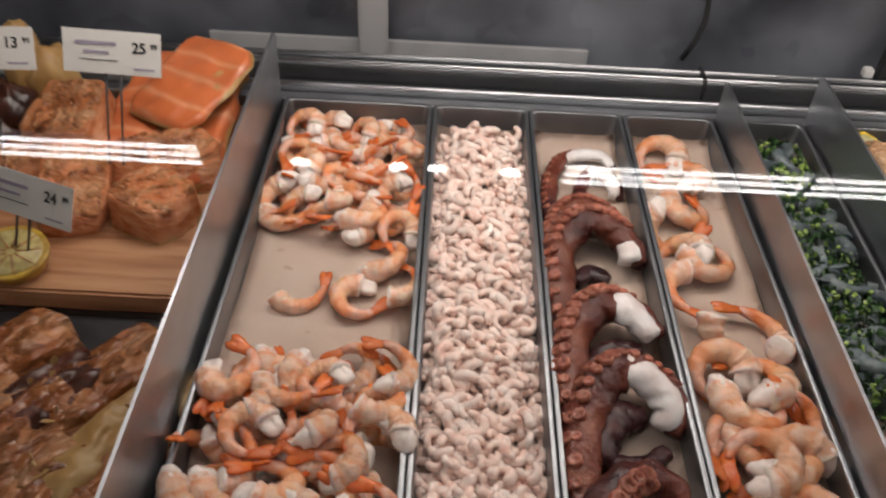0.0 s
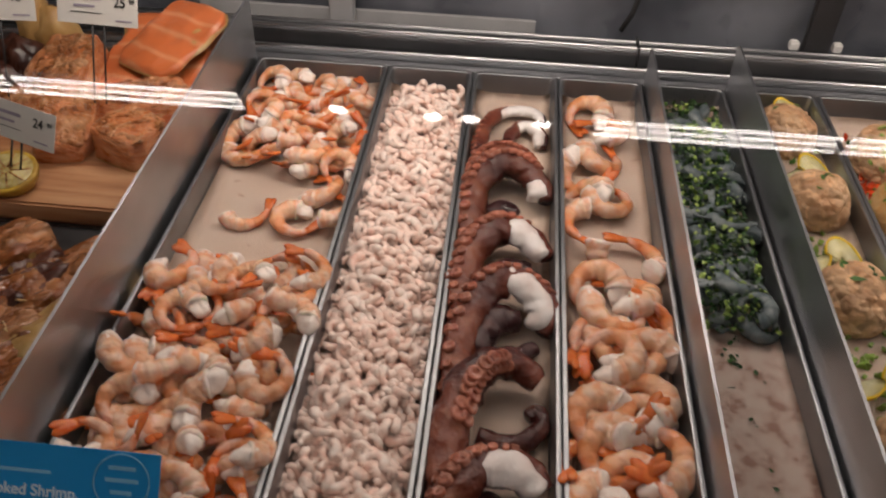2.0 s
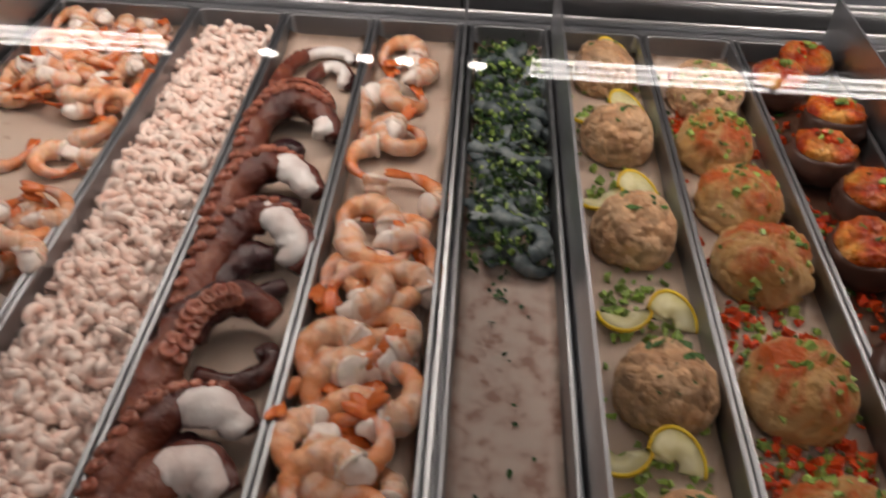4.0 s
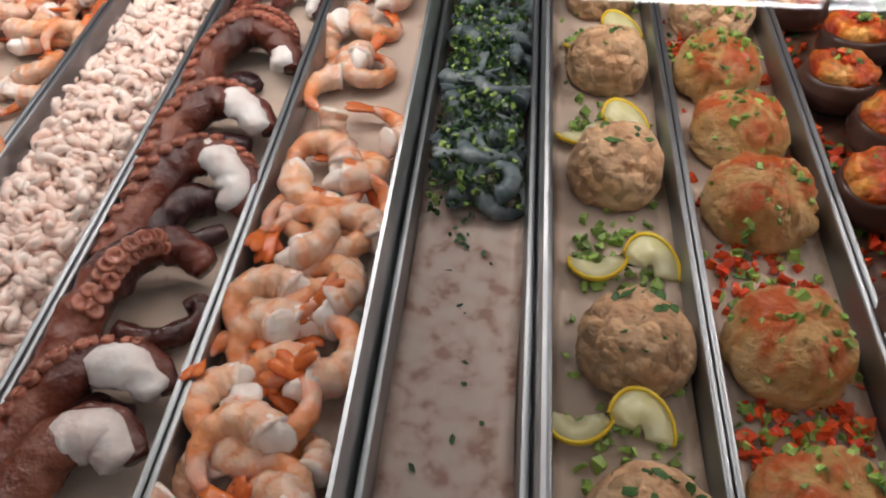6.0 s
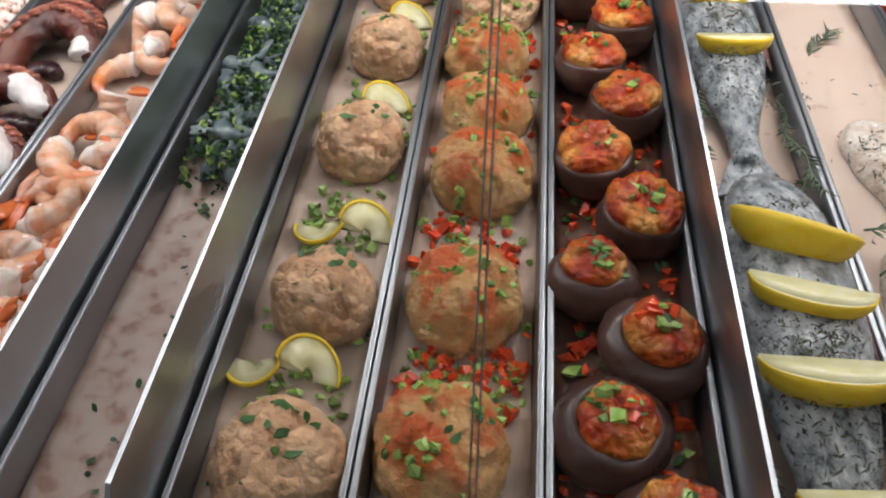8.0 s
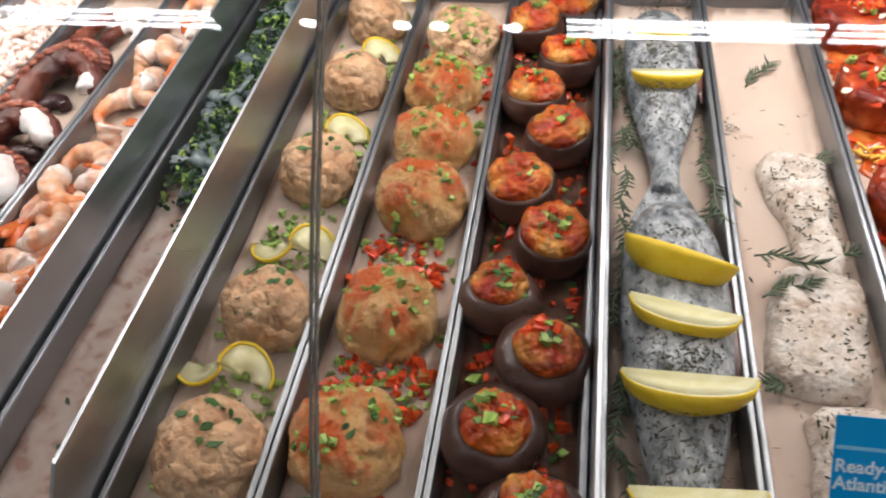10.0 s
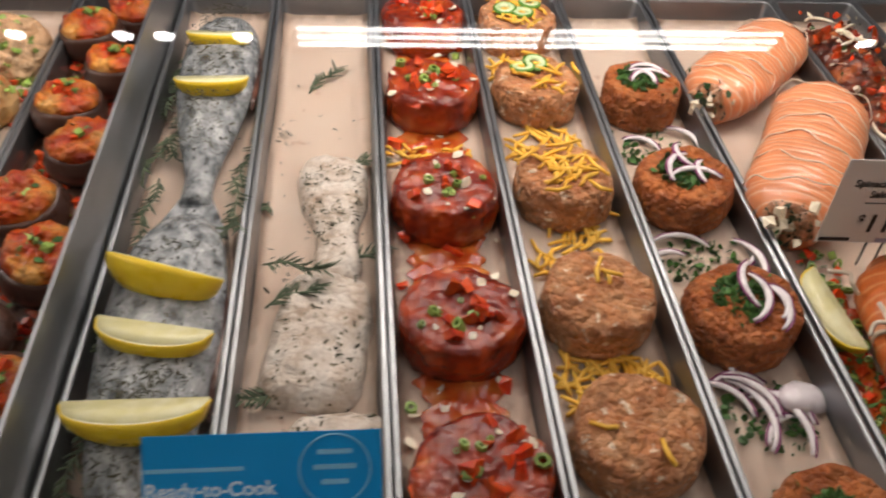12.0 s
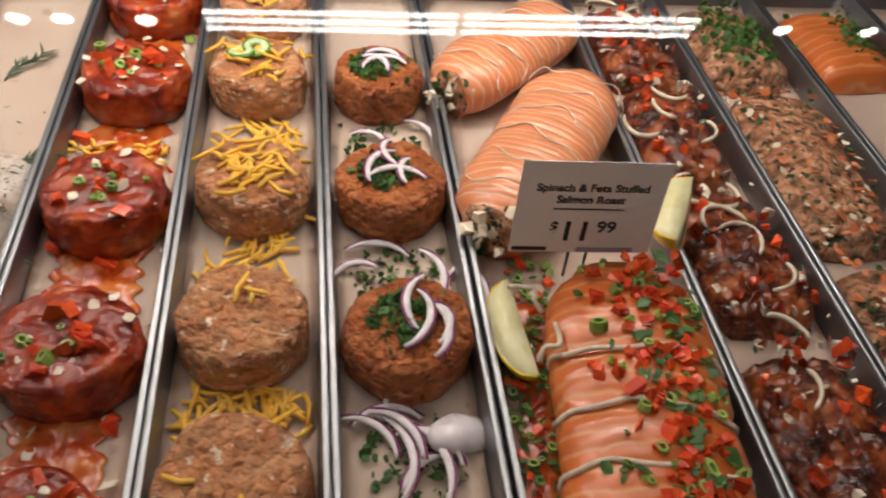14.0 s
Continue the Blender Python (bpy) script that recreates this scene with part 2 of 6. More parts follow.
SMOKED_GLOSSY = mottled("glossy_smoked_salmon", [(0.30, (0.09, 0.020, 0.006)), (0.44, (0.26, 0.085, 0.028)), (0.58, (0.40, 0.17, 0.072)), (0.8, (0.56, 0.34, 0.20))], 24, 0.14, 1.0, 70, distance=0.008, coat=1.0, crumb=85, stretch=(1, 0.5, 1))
SMOKED_FLESH = mottled("hot_smoked_flesh", [(0.3, (0.34, 0.085, 0.024)), (0.48, (0.55, 0.19, 0.070)), (0.7, (0.66, 0.33, 0.17))], 36, 0.3, 0.9, 120, coat=0.5, distance=0.005, stretch=(1, 1, 2.5))
DARK_FISH = mottled("dark_smoked_fish", [(0.3, (0.025, 0.010, 0.008)), (0.6, (0.10, 0.035, 0.022)), (0.8, (0.26, 0.12, 0.08))], 30, 0.25, 0.6, 100, coat=0.5)
GOLD_FISH = mottled("golden_smoked_fish", [(0.3, (0.336, 0.168, 0.048)), (0.6, (0.496, 0.320, 0.128)), (0.8, (0.576, 0.440, 0.240))], 30, 0.35, 0.6, 100, coat=0.3)
ONION_WHITE = mottled("onion_flesh", [(0.3, (0.60, 0.52, 0.56)), (0.7, (0.80, 0.75, 0.76))], 60, 0.25, 0.2, coat=0.4)
ONION_SKIN = mottled("red_onion_edge", [(0.3, (0.112, 0.014, 0.059)), (0.7, (0.238, 0.056, 0.154))], 60, 0.25, 0.2, coat=0.5)
TWINE = mottled("cotton_twine", [(0.3, (0.60, 0.48, 0.36)), (0.7, (0.78, 0.68, 0.56))], 200, 0.8, 0.6, 900)
JALAPENO = mottled("jalapeno_skin", [(0.3, (0.05, 0.16, 0.02)), (0.7, (0.14, 0.30, 0.05))], 60, 0.2, 0.2, coat=0.5)
JALAPENO_IN = mottled("jalapeno_flesh", [(0.3, (0.40, 0.52, 0.25)), (0.7, (0.62, 0.70, 0.45))], 120, 0.3, 0.3, coat=0.4)
CARD = mottled("printed_card", [(0.3, (0.70, 0.68, 0.64)), (0.7, (0.76, 0.74, 0.70))], 20, 0.5, 0.05)
INK = mottled("black_ink", [(0.3, (0.02, 0.02, 0.02)), (0.7, (0.03, 0.03, 0.03))], 20, 0.6, 0.02)
LILAC_INK = mottled("faded_ink", [(0.3, (0.30, 0.26, 0.34)), (0.7, (0.36, 0.32, 0.40))], 20, 0.6, 0.02)
BLUE = mottled("blue_sign_print", [(0.3, (0.005, 0.26, 0.60)), (0.7, (0.008, 0.30, 0.66))], 12, 0.35, 0.03)
WHITE_INK = mottled("white_ink", [(0.3, (0.70, 0.78, 0.84)), (0.7, (0.76, 0.84, 0.88))], 20, 0.5, 0.02)
PALE_INK = mottled("pale_blue_ink", [(0.3, (0.22, 0.50, 0.70)), (0.7, (0.26, 0.55, 0.74))], 20, 0.5, 0.02)
WHITE_PAINT = mottled("white_paint", [(0.3, (0.72, 0.72, 0.70)), (0.7, (0.80, 0.80, 0.78))], 6, 0.55, 0.1)
GREY_PAINT = mottled("grey_paint", [(0.3, (0.30, 0.31, 0.32)), (0.7, (0.38, 0.39, 0.40))], 6, 0.5, 0.1)
WALL_PAINT = mottled("dark_wall_paint", [(0.3, (0.056, 0.056, 0.060)), (0.7, (0.088, 0.088, 0.092))], 3, 0.6, 0.1)
FLOOR_TILE = mottled("polished_concrete", [(0.3, (0.16, 0.155, 0.15)), (0.7, (0.24, 0.235, 0.225))], 3, 0.3, 0.1)
# pale grey for the bar that stands in for a door reflection
REFLECTION_PAINT = mottled("painted_door_reflection", [(0.3, (0.360, 0.367, 0.375)), (0.7, (0.435, 0.443, 0.450))], 30, 0.5, 0.2)
RUBBER = mottled("black_cable_rubber", [(0.3, (0.015, 0.015, 0.016)), (0.7, (0.03, 0.03, 0.03))], 40, 0.6, 0.2)


def cooked_shrimp():
    """u runs from the cut head end to the tail, v round the body."""
    m, t, b = mat("cooked_shrimp", (0.8, 0.5, 0.35), 0.24, coat=0.7)
    uv = t.nodes.new("ShaderNodeUVMap").outputs["UV"]
    sep = t.nodes.new("ShaderNodeSeparateXYZ")
    t.links.new(uv, sep.inputs[0])
    v = coords(t, "Object")
    along = ramp(t, sep.outputs["X"], [(0.0, (0.88, 0.80, 0.74)), (0.10, (0.84, 0.55, 0.39)), (0.45, (0.81, 0.45, 0.26)), (0.80, (0.75, 0.22, 0.06)), (1.0, (0.70, 0.14, 0.025))])
    wander = node(t, "ShaderNodeMath")
    wander.operation = "MULTIPLY_ADD"
    t.links.new(noise_fac(t, v, 110.0, 4.0), wander.inputs[0])
    wander.inputs[1].default_value = 0.22
    t.links.new(sep.outputs["X"], wander.inputs[2])
    six = node(t, "ShaderNodeMath")
    six.operation = "MULTIPLY"
    t.links.new(wander.outputs[0], six.inputs[0])
    six.inputs[1].default_value = 6.0
    part_of = node(t, "ShaderNodeMath")
    part_of.operation = "FRACT"
    t.links.new(six.outputs[0], part_of.inputs[0])
    bands = ramp(t, part_of.outputs[0], [(0.0, (0.35,) * 3), (0.12, (0.75,) * 3), (0.36, (0.3,) * 3), (0.7, (0.04,) * 3), (0.92, (0.08,) * 3)])
    outer = ramp(t, sep.outputs["Y"], [(0.0, (1, 1, 1)), (0.25, (0.7,) * 3), (0.42, (0.04,) * 3), (0.58, (0.04,) * 3), (0.75, (0.7,) * 3)])
    fac = mix(t, 1.0, bands, outer, "MULTIPLY")
    c = mix(t, fac, along, (0.76, 0.22, 0.045))
    pale = ramp(t, noise_fac(t, v, 38.0, 3.0), [(0.50, (0, 0, 0)), (0.68, (0.5,) * 3)])
    c = per_piece(t, mix(t, pale, c, (0.86, 0.76, 0.68)), 0.86, 1.06)
    t.links.new(c, b.inputs["Base Color"])
    b.inputs["Subsurface Weight"].default_value = 0.25
    b.inputs["Subsurface Radius"].default_value = (0.006, 0.0025, 0.0012)
    b.inputs["Subsurface Scale"].default_value = 0.6
    bump(t, b, noise_fac(t, v, 140.0, 5.0), 0.8, 0.004)
    return m


SHRIMP = cooked_shrimp()
SHRIMP_TAIL = mottled("shrimp_tail_shell", [(0.3, (0.56, 0.075, 0.012)), (0.7, (0.72, 0.22, 0.05))], 60, 0.22, 0.3, coat=0.6, vary=0.15)
SHRIMP_END = mottled("shrimp_white_flesh", [(0.30, (0.80, 0.56, 0.44)), (0.45, (0.85, 0.74, 0.67)), (0.7, (0.88, 0.83, 0.79))], 70, 0.28, 0.6, 220, coat=0.5)


def striped_salmon(name, band_scale, axis_scale, colors, rough=0.3):
    """Orange flesh with pale curved bands of fat."""
    m, t, b = mat(name, colors[0], rough, coat=0.4)
    v = coords(t, "Object", axis_scale)
    w = node(t, "ShaderNodeTexWave", Scale=band_scale, Distortion=3.5, Detail=2.0, Detail_Scale=0.9)
    w.bands_direction = "Y"
    t.links.new(v, w.inputs["Vector"])
    c = ramp(t, w.outputs["Fac"], [(0.0, colors[2]), (0.12, colors[1]), (0.35, colors[0]), (1.0, colors[0])])
    tone = ramp(t, noise_fac(t, coords(t, "Object"), 16.0, 4.0), [(0.3, (0.8,) * 3), (0.7, (1.12,) * 3)])
    c = mix(t, 1.0, c, tone, "MULTIPLY")
    t.links.new(c, b.inputs["Base Color"])
    bump(t, b, w.outputs["Fac"], 0.25, 0.002)
    return m


SALMON = striped_salmon("salmon_flesh", 20.0, (2.2, 1, 1), ((0.60, 0.145, 0.032), (0.63, 0.18, 0.050), (0.69, 0.29, 0.12)))
SALMON_PALE = striped_salmon("salmon_roast_flesh", 34.0, (0.7, 1, 1), ((0.70, 0.245, 0.105), (0.72, 0.31, 0.155), (0.78, 0.46, 0.31)))
SALMON_SIDE = striped_salmon("smoked_salmon_side", 9.0, (1, 1, 1), ((0.60, 0.155, 0.050), (0.62, 0.19, 0.075), (0.67, 0.27, 0.13)), 0.32)


def wood():
    m, t, b = mat("wooden_board", (0.5, 0.3, 0.15), 0.5)
    v = coords(t, "Object", (3, 40, 40))
    w = noise_fac(t, v, 1.6, 6.0, 0.6, 0.6)
    c = ramp(t, w, [(0.3, (0.24, 0.095, 0.04)), (0.5, (0.42, 0.20, 0.095)), (0.7, (0.52, 0.30, 0.16))])
    t.links.new(c, b.inputs["Base Color"])
    bump(t, b, w, 0.2, 0.002)
    return m


WOOD = wood()


def glass(name, tint=(1, 1, 1), dirt=0.02):
    m = bpy.data.materials.new(name)
    m.use_nodes = True
    t = m.node_tree
    t.nodes.remove(t.nodes["Principled BSDF"])
    out = t.nodes["Material Output"]
    see = t.nodes.new("ShaderNodeBsdfTransparent")
    see.inputs["Color"].default_value = (*tint, 1)
    shine = node(t, "ShaderNodeBsdfGlossy", Roughness=0.0)
    fres = node(t, "ShaderNodeFresnel", IOR=1.5)
    a = t.nodes.new("ShaderNodeMixShader")
    t.links.new(fres.outputs[0], a.inputs[0])
    t.links.new(see.outputs[0], a.inputs[1])
    t.links.new(shine.outputs[0], a.inputs[2])
    t.links.new(a.outputs[0], out.inputs["Surface"])
    return m


GLASS = glass("clear_counter_glass")
GLASS_EDGE = mottled("polished_glass_edge", [(0.3, (0.16, 0.16, 0.15)), (0.7, (0.24, 0.24, 0.22))], 30, 0.25, 0.05)
# pale bluish mottling stands in for blurred reflections in the rear doors
DARK_GLASS = mottled("dark_glass_painted_reflections", [(0.35, (0.035, 0.039, 0.050)), (0.65, (0.20, 0.215, 0.25))], 4.0, 0.3, 0.02)
POLISHED = mat("polished_lip", (0.80, 0.81, 0.83), 0.3, 1.0)[0]


def glow(name, color, strength):
    m = bpy.data.materials.new(name)
    m.use_nodes = True
    b = m.node_tree.nodes["Principled BSDF"]
    b.inputs["Emission Color"].default_value = (*color, 1)
    b.inputs["Emission Strength"].default_value = strength
    return m


TUBE = glow("fluorescent_tube", (1.0, 0.96, 0.90), TUBE_GLOW)
BULB = glow("spot_lamp_face", (1.0, 0.95, 0.86), SPOT_GLOW)
LED = glow("led_strip", (1.0, 0.93, 0.84), 3.0)


# ---- mesh helpers ----
def finish(bm, name, smooth=True):
    bmesh.ops.recalc_face_normals(bm, faces=bm.faces)
    me = bpy.data.meshes.new(name)
    bm.to_mesh(me)
    bm.free()
    if smooth:
        me.shade_smooth()
    return me


def as_mesh(bm, name, material, smooth=True):
    me = bm if isinstance(bm, bpy.types.Mesh) else finish(bm, name, smooth)
    if not me.materials:
        me.materials.append(material)
    return me


def part(name, bm, material, parent, label="", m=None, smooth=True):
    ob = new(name, as_mesh(bm, name, material, smooth))
    ob.parent = parent
    if m is not None:
        ob.matrix_basis = m
    return tagged(ob, label)


def thing(name, bm, material, m, label, category, group="", kind="", smooth=True, deck=True):
    """A thing of one mesh (or an Empty, when bm is None) at m, on the deck unless told otherwise."""
    ob = new(name, as_mesh(bm, name, material, smooth) if bm is not None else None)
    ob.matrix_basis = DECK @ m if deck else m
    return tagged(ob, label, category, group, kind)


def box(bm, x0, x1, y0, y1, z0, z1, bevel=0.0):
    r = bmesh.ops.create_cube(bm, size=1.0, matrix=Matrix.Translation(((x0 + x1) / 2, (y0 + y1) / 2, (z0 + z1) / 2)) @ Matrix.Diagonal((x1 - x0, y1 - y0, z1 - z0, 1)))
    if bevel:
        edges = {e for v in r["verts"] for e in v.link_edges}
        bmesh.ops.bevel(bm, geom=list(edges), offset=bevel, segments=2, affect="EDGES", clamp_overlap=True)
    return bm


def boxed(x0, x1, y0, y1, z0, z1, bevel=0.0):
    return box(bmesh.new(), x0, x1, y0, y1, z0, z1, bevel)


def tube(bm, path, radii, sides=8, squash=1.0, cap=True, uv=False, wob=0.0):
    """A tube along path (points), with a radius for each; squash flattens it in height."""
    path = [Vector(p) for p in path]
    rings = []
    prev = None
    for i, p in enumerate(path):
        d = (path[min(i + 1, len(path) - 1)] - path[max(i - 1, 0)]).normalized()
        side = d.cross(Vector((0, 0, 1)))
        if side.length < 0.1:
            side = prev or Vector((1, 0, 0))
        side.normalize()
        if prev and side.dot(prev) < 0:
            side = -side
        prev = side
        up = side.cross(d).normalized()
        ring = []
        for k in range(sides):
            a = 2 * math.pi * k / sides
            rr = radii[i] * (1 + wob * noise.noise(p * 90 + Vector((math.cos(a), math.sin(a), 0)) * 1.3))
            ring.append(bm.verts.new(p + side * math.cos(a) * rr + up * math.sin(a) * rr * squash))
        rings.append(ring)
    layer = bm.loops.layers.uv.verify() if uv else None
    n = len(rings)
    for i in range(n - 1):
        for k in range(sides):
            f = bm.faces.new((rings[i][k], rings[i][(k + 1) % sides], rings[i + 1][(k + 1) % sides], rings[i + 1][k]))
            if uv:
                for loop, (a, c) in zip(f.loops, ((i, k), (i, k + 1), (i + 1, k + 1), (i + 1, k))):
                    loop[layer].uv = (a / (n - 1), c / sides)
    if cap:
        for ring, u in ((rings[0], 0.0), (rings[-1], 1.0)):
            f = bm.faces.new(ring)
            if uv:
                for loop in f.loops:
                    loop[layer].uv = (u, 0.5)
    return bm


def lathe(bm, profile, sides=28, lump=0.0, freq=40.0, seed=0.0, squash=1.0, grain=0.0, crack=0.0):
    """Turn (radius, height) pairs round z; lump roughens the surface."""
    rows = []
    for r, z in profile:
        if r < 1e-6:
            rows.append([bm.verts.new((0, 0, z))])
            continue
        rows.append([bm.verts.new((r * math.cos(2 * math.pi * k / sides), r * squash * math.sin(2 * math.pi * k / sides), z)) for k in range(sides)])
    for a, b in zip(rows, rows[1:]):
        for k in range(sides):
            j = (k + 1) % sides
            if len(a) == 1 and len(b) == 1:
                continue
            if len(a) == 1:
                bm.faces.new((a[0], b[k], b[j]))
            elif len(b) == 1:
                bm.faces.new((a[k], a[j], b[0]))
            else:
                bm.faces.new((a[k], a[j], b[j], b[k]))
    if lump:
        shift = Vector((seed * 3.1, seed * 1.7, seed))
        for v in bm.verts:
            d = v.co.copy()
            d.z += 0.005
            n = noise.fractal(v.co * freq + shift, 0.8, 2.0, 3) * lump
            n += (noise.noise(v.co * 210 + shift) + 0.6 * noise.noise(v.co * 420 + shift)) * grain
            if crack:
                split = abs(noise.noise(v.co * 34 + shift * 2)) + 0.5 * abs(noise.noise(v.co * 80 + shift))
                n -= crack * max(0.0, 1 - split * 5.5)
            v.co += d.normalized() * n
            v.co.z = max(v.co.z, 0.0)
    return bm


def slab(width, length, height, nx=14, ny=26, lump=0.003, freq=30.0, seed=0.0, outline=None, crown=0.6, taper=0.0, sharp=6):
    """A soft cut of fish: a closed cushion with an uneven outline."""
    bm = bmesh.new()
    shift = Vector((seed * 2.3, seed, seed * 0.7))
    tops, lows = [], []
    for j in range(ny + 1):
        v = -1 + 2 * j / ny
        tr, lr = [], []
        for i in range(nx + 1):
            u = -1 + 2 * i / nx
            w = width / 2 * (1 - taper * v) * (1 + 0.10 * noise.noise(Vector((v * 2.1, seed, 3.0)))) * (1 - 0.25 * max(0, abs(v) - 0.75) / 0.25)
            if outline:
                w *= outline(v)
            x, y = u * w, v * length / 2 * (1 - 0.05 * u * u)
            edge = max(0.0, 1 - max(abs(u), abs(v)) ** sharp) ** 0.4
            z = height * (1 - crown + crown * math.sqrt(max(0, 1 - u * u * 0.9))) * edge
            p = Vector((x, y, z))
            n = noise.fractal(p * freq + shift, 0.8, 2.0, 4) * lump * edge
            tr.append(bm.verts.new((x + n * 0.5, y + n * 0.5, max(0.0006, z + n))))
            lr.append(bm.verts.new((x, y, 0.0)))
        tops.append(tr)
        lows.append(lr)
    for j in range(ny):
        for i in range(nx):
            bm.faces.new((tops[j][i], tops[j][i + 1], tops[j + 1][i + 1], tops[j + 1][i]))
            bm.faces.new((lows[j][i], lows[j + 1][i], lows[j + 1][i + 1], lows[j][i + 1]))
    rim = [(tops[0], lows[0]), (tops[-1], lows[-1]), ([r[0] for r in tops], [r[0] for r in lows]), ([r[-1] for r in tops], [r[-1] for r in lows])]
    for a, b in rim:
        for k in range(len(a) - 1):
            bm.faces.new((a[k], a[k + 1], b[k + 1], b[k]))
    return bm


CUBE_V = np.array([(-1, -1, -1), (1, -1, -1), (1, 1, -1), (-1, 1, -1), (-1, -1, 1), (1, -1, 1), (1, 1, 1), (-1, 1, 1)]) * 0.5
CUBE_F = ((0, 3, 2, 1), (4, 5, 6, 7), (0, 1, 5, 4), (1, 2, 6, 5), (2, 3, 7, 6), (3, 0, 4, 7))
RING_V = np.array([(math.cos(a) * r, math.sin(a) * r, z) for z in (-0.5, 0.5) for r in (0.5, 0.27) for a in np.arange(7) * 2 * math.pi / 7])
RING_F = tuple(f for k in range(7) for f in ((k, (k + 1) % 7, 14 + (k + 1) % 7, 14 + k), (7 + (k + 1) % 7, 7 + k, 21 + k, 21 + (k + 1) % 7),
                                             (14 + k, 14 + (k + 1) % 7, 21 + (k + 1) % 7, 21 + k), ((k + 1) % 7, k, 7 + k, 7 + (k + 1) % 7)))
LEAF_V = np.array([(-0.5, 0, 0), (-0.15, 0.42, 0.14), (0.2, 0.36, 0.02), (0.5, 0, 0.12), (0.2, -0.4, 0.1), (-0.2, -0.3, -0.04),
                   (-0.5, 0, -0.1), (-0.15, 0.42, 0.04), (0.2, 0.36, -0.08), (0.5, 0, 0.02), (0.2, -0.4, 0.0), (-0.2, -0.3, -0.14)])
LEAF_F = ((0, 1, 2, 3), (0, 3, 4, 5), (9, 8, 7, 6), (11, 10, 9, 6), (0, 6, 7, 1), (1, 7, 8, 2), (2, 8, 9, 3), (3, 9, 10, 4), (4, 10, 11, 5), (5, 11, 6, 0))
SHAPES = {"dice": (CUBE_V, CUBE_F), "ring": (RING_V, RING_F), "leaf": (LEAF_V, LEAF_F)}


def bits(name, places, shape, size, material, label, category, rng, flat=True, squash=(1, 1, 1)):
    """Countless small pieces of garnish as one object: places are (x, y, z) where they lie."""
    base, faces = SHAPES[shape]
    verts, polys = [], []
    for x, y, z in places:
        s = size * rng.uniform(0.55, 1.3)
        tilt = 0.35 if flat else 1.2
        r = np.array(Euler((rng.gauss(0, tilt), rng.gauss(0, tilt), rng.uniform(0, 6.3))).to_matrix())
        p = base * np.array(squash) * s * np.array([rng.uniform(0.7, 1.35), rng.uniform(0.6, 1.1), rng.uniform(0.4, 0.8)])
        p = p + np.array([[rng.uniform(-0.22, 0.22) * s for _ in range(3)] for _ in range(len(base))]) * (shape == "dice")
        p = p @ r.T + np.array((x, y, z + s * 0.25 * squash[2]))
        k = len(verts)
        verts.extend(map(tuple, p))
        polys.extend(tuple(k + i for i in f) for f in faces)
    me = bpy.data.meshes.new(name)
    me.from_pydata(verts, [], polys)
    me.update()
    return thing(name, me, material, Matrix(), label, category, kind="stuff")


def lettering(text, size, m, material, parent, name="lettering", align="CENTER"):
    c = bpy.data.curves.new(name, "FONT")
    c.body, c.size, c.align_x, c.extrude, c.offset = text, size, align, 0.0002, size * 0.020
    o = bpy.data.objects.new(name, c)
    scene.collection.objects.link(o)
    bpy.context.view_layer.update()
    me = bpy.data.meshes.new_from_object(o.evaluated_get(bpy.context.evaluated_depsgraph_get()))
    bpy.data.objects.remove(o)
    me.materials.clear()
    return part(name, me, material, parent, "", m)


# ---- the store round the counter ----
def room():
    thing("floor", boxed(-7, 8, -8, 5, -0.1, 0.0), FLOOR_TILE, Matrix(), "grey polished concrete store floor", "floor", kind="structure", deck=False, smooth=False)
    thing("ceiling", boxed(-7, 8, -8, 5, 5.2, 5.3), GREY_PAINT, Matrix(), "grey painted store ceiling", "ceiling", kind="structure", deck=False, smooth=False)
    for name, b in (("wall_north", (-7, 8, 3.2, 3.4, 0, 5.2)), ("wall_south", (-7, 8, -8.2, -8, 0, 5.2)), ("wall_west", (-7.2, -7, -8, 3.4, 0, 5.2)), ("wall_east", (8, 8.2, -8, 3.4, 0, 5.2))):
        thing(name, boxed(*b), WALL_PAINT, Matrix(), "dark grey painted store wall", "wall", kind="structure", deck=False, smooth=False)


room()

LAMP_Y, LAMP_Z = -3.04, 4.67


def strip_light(x0):
    """Two tandem sets of three tubes under one grey housing."""
    lamp = thing("strip_light", None, None, pose(x0, LAMP_Y, LAMP_Z), "dark suspended three-tube fluorescent strip light, lit", "lamp", "ceiling strip lights", deck=False)
    part("housing", boxed(-0.02, 3.06, -0.30, 0.16, 0.06, 0.10, 0.01), DARK_METAL, lamp, "dark louvre housing", smooth=False)
    for k in (0, 1):
        for j in (-1, 0, 1):
            y = j * 0.10
            part("tube", tube(bmesh.new(), [(k * 1.53, y, 0), (k * 1.53 + 1.49, y, 0)], [0.021, 0.021], 10), TUBE, lamp, "glowing white tube")
        part("end_cap", boxed(k * 1.53 + 1.49, k * 1.53 + 1.53, -0.14, 0.14, -0.026, 0.06, 0.004), GREY_PAINT, lamp)
    for x in (0.4, 2.6):
        part("suspension_wire", tube(bmesh.new(), [(x, 0, 0.10), (x, 0, 5.2 - LAMP_Z)], [0.004, 0.004], 6), DARK_METAL, lamp)


for start in (-9.75 + 3.0, 0.74 - 5.28, 0.74, 0.74 + 5.28):
    if -7 < start < 5:
        strip_light(start)


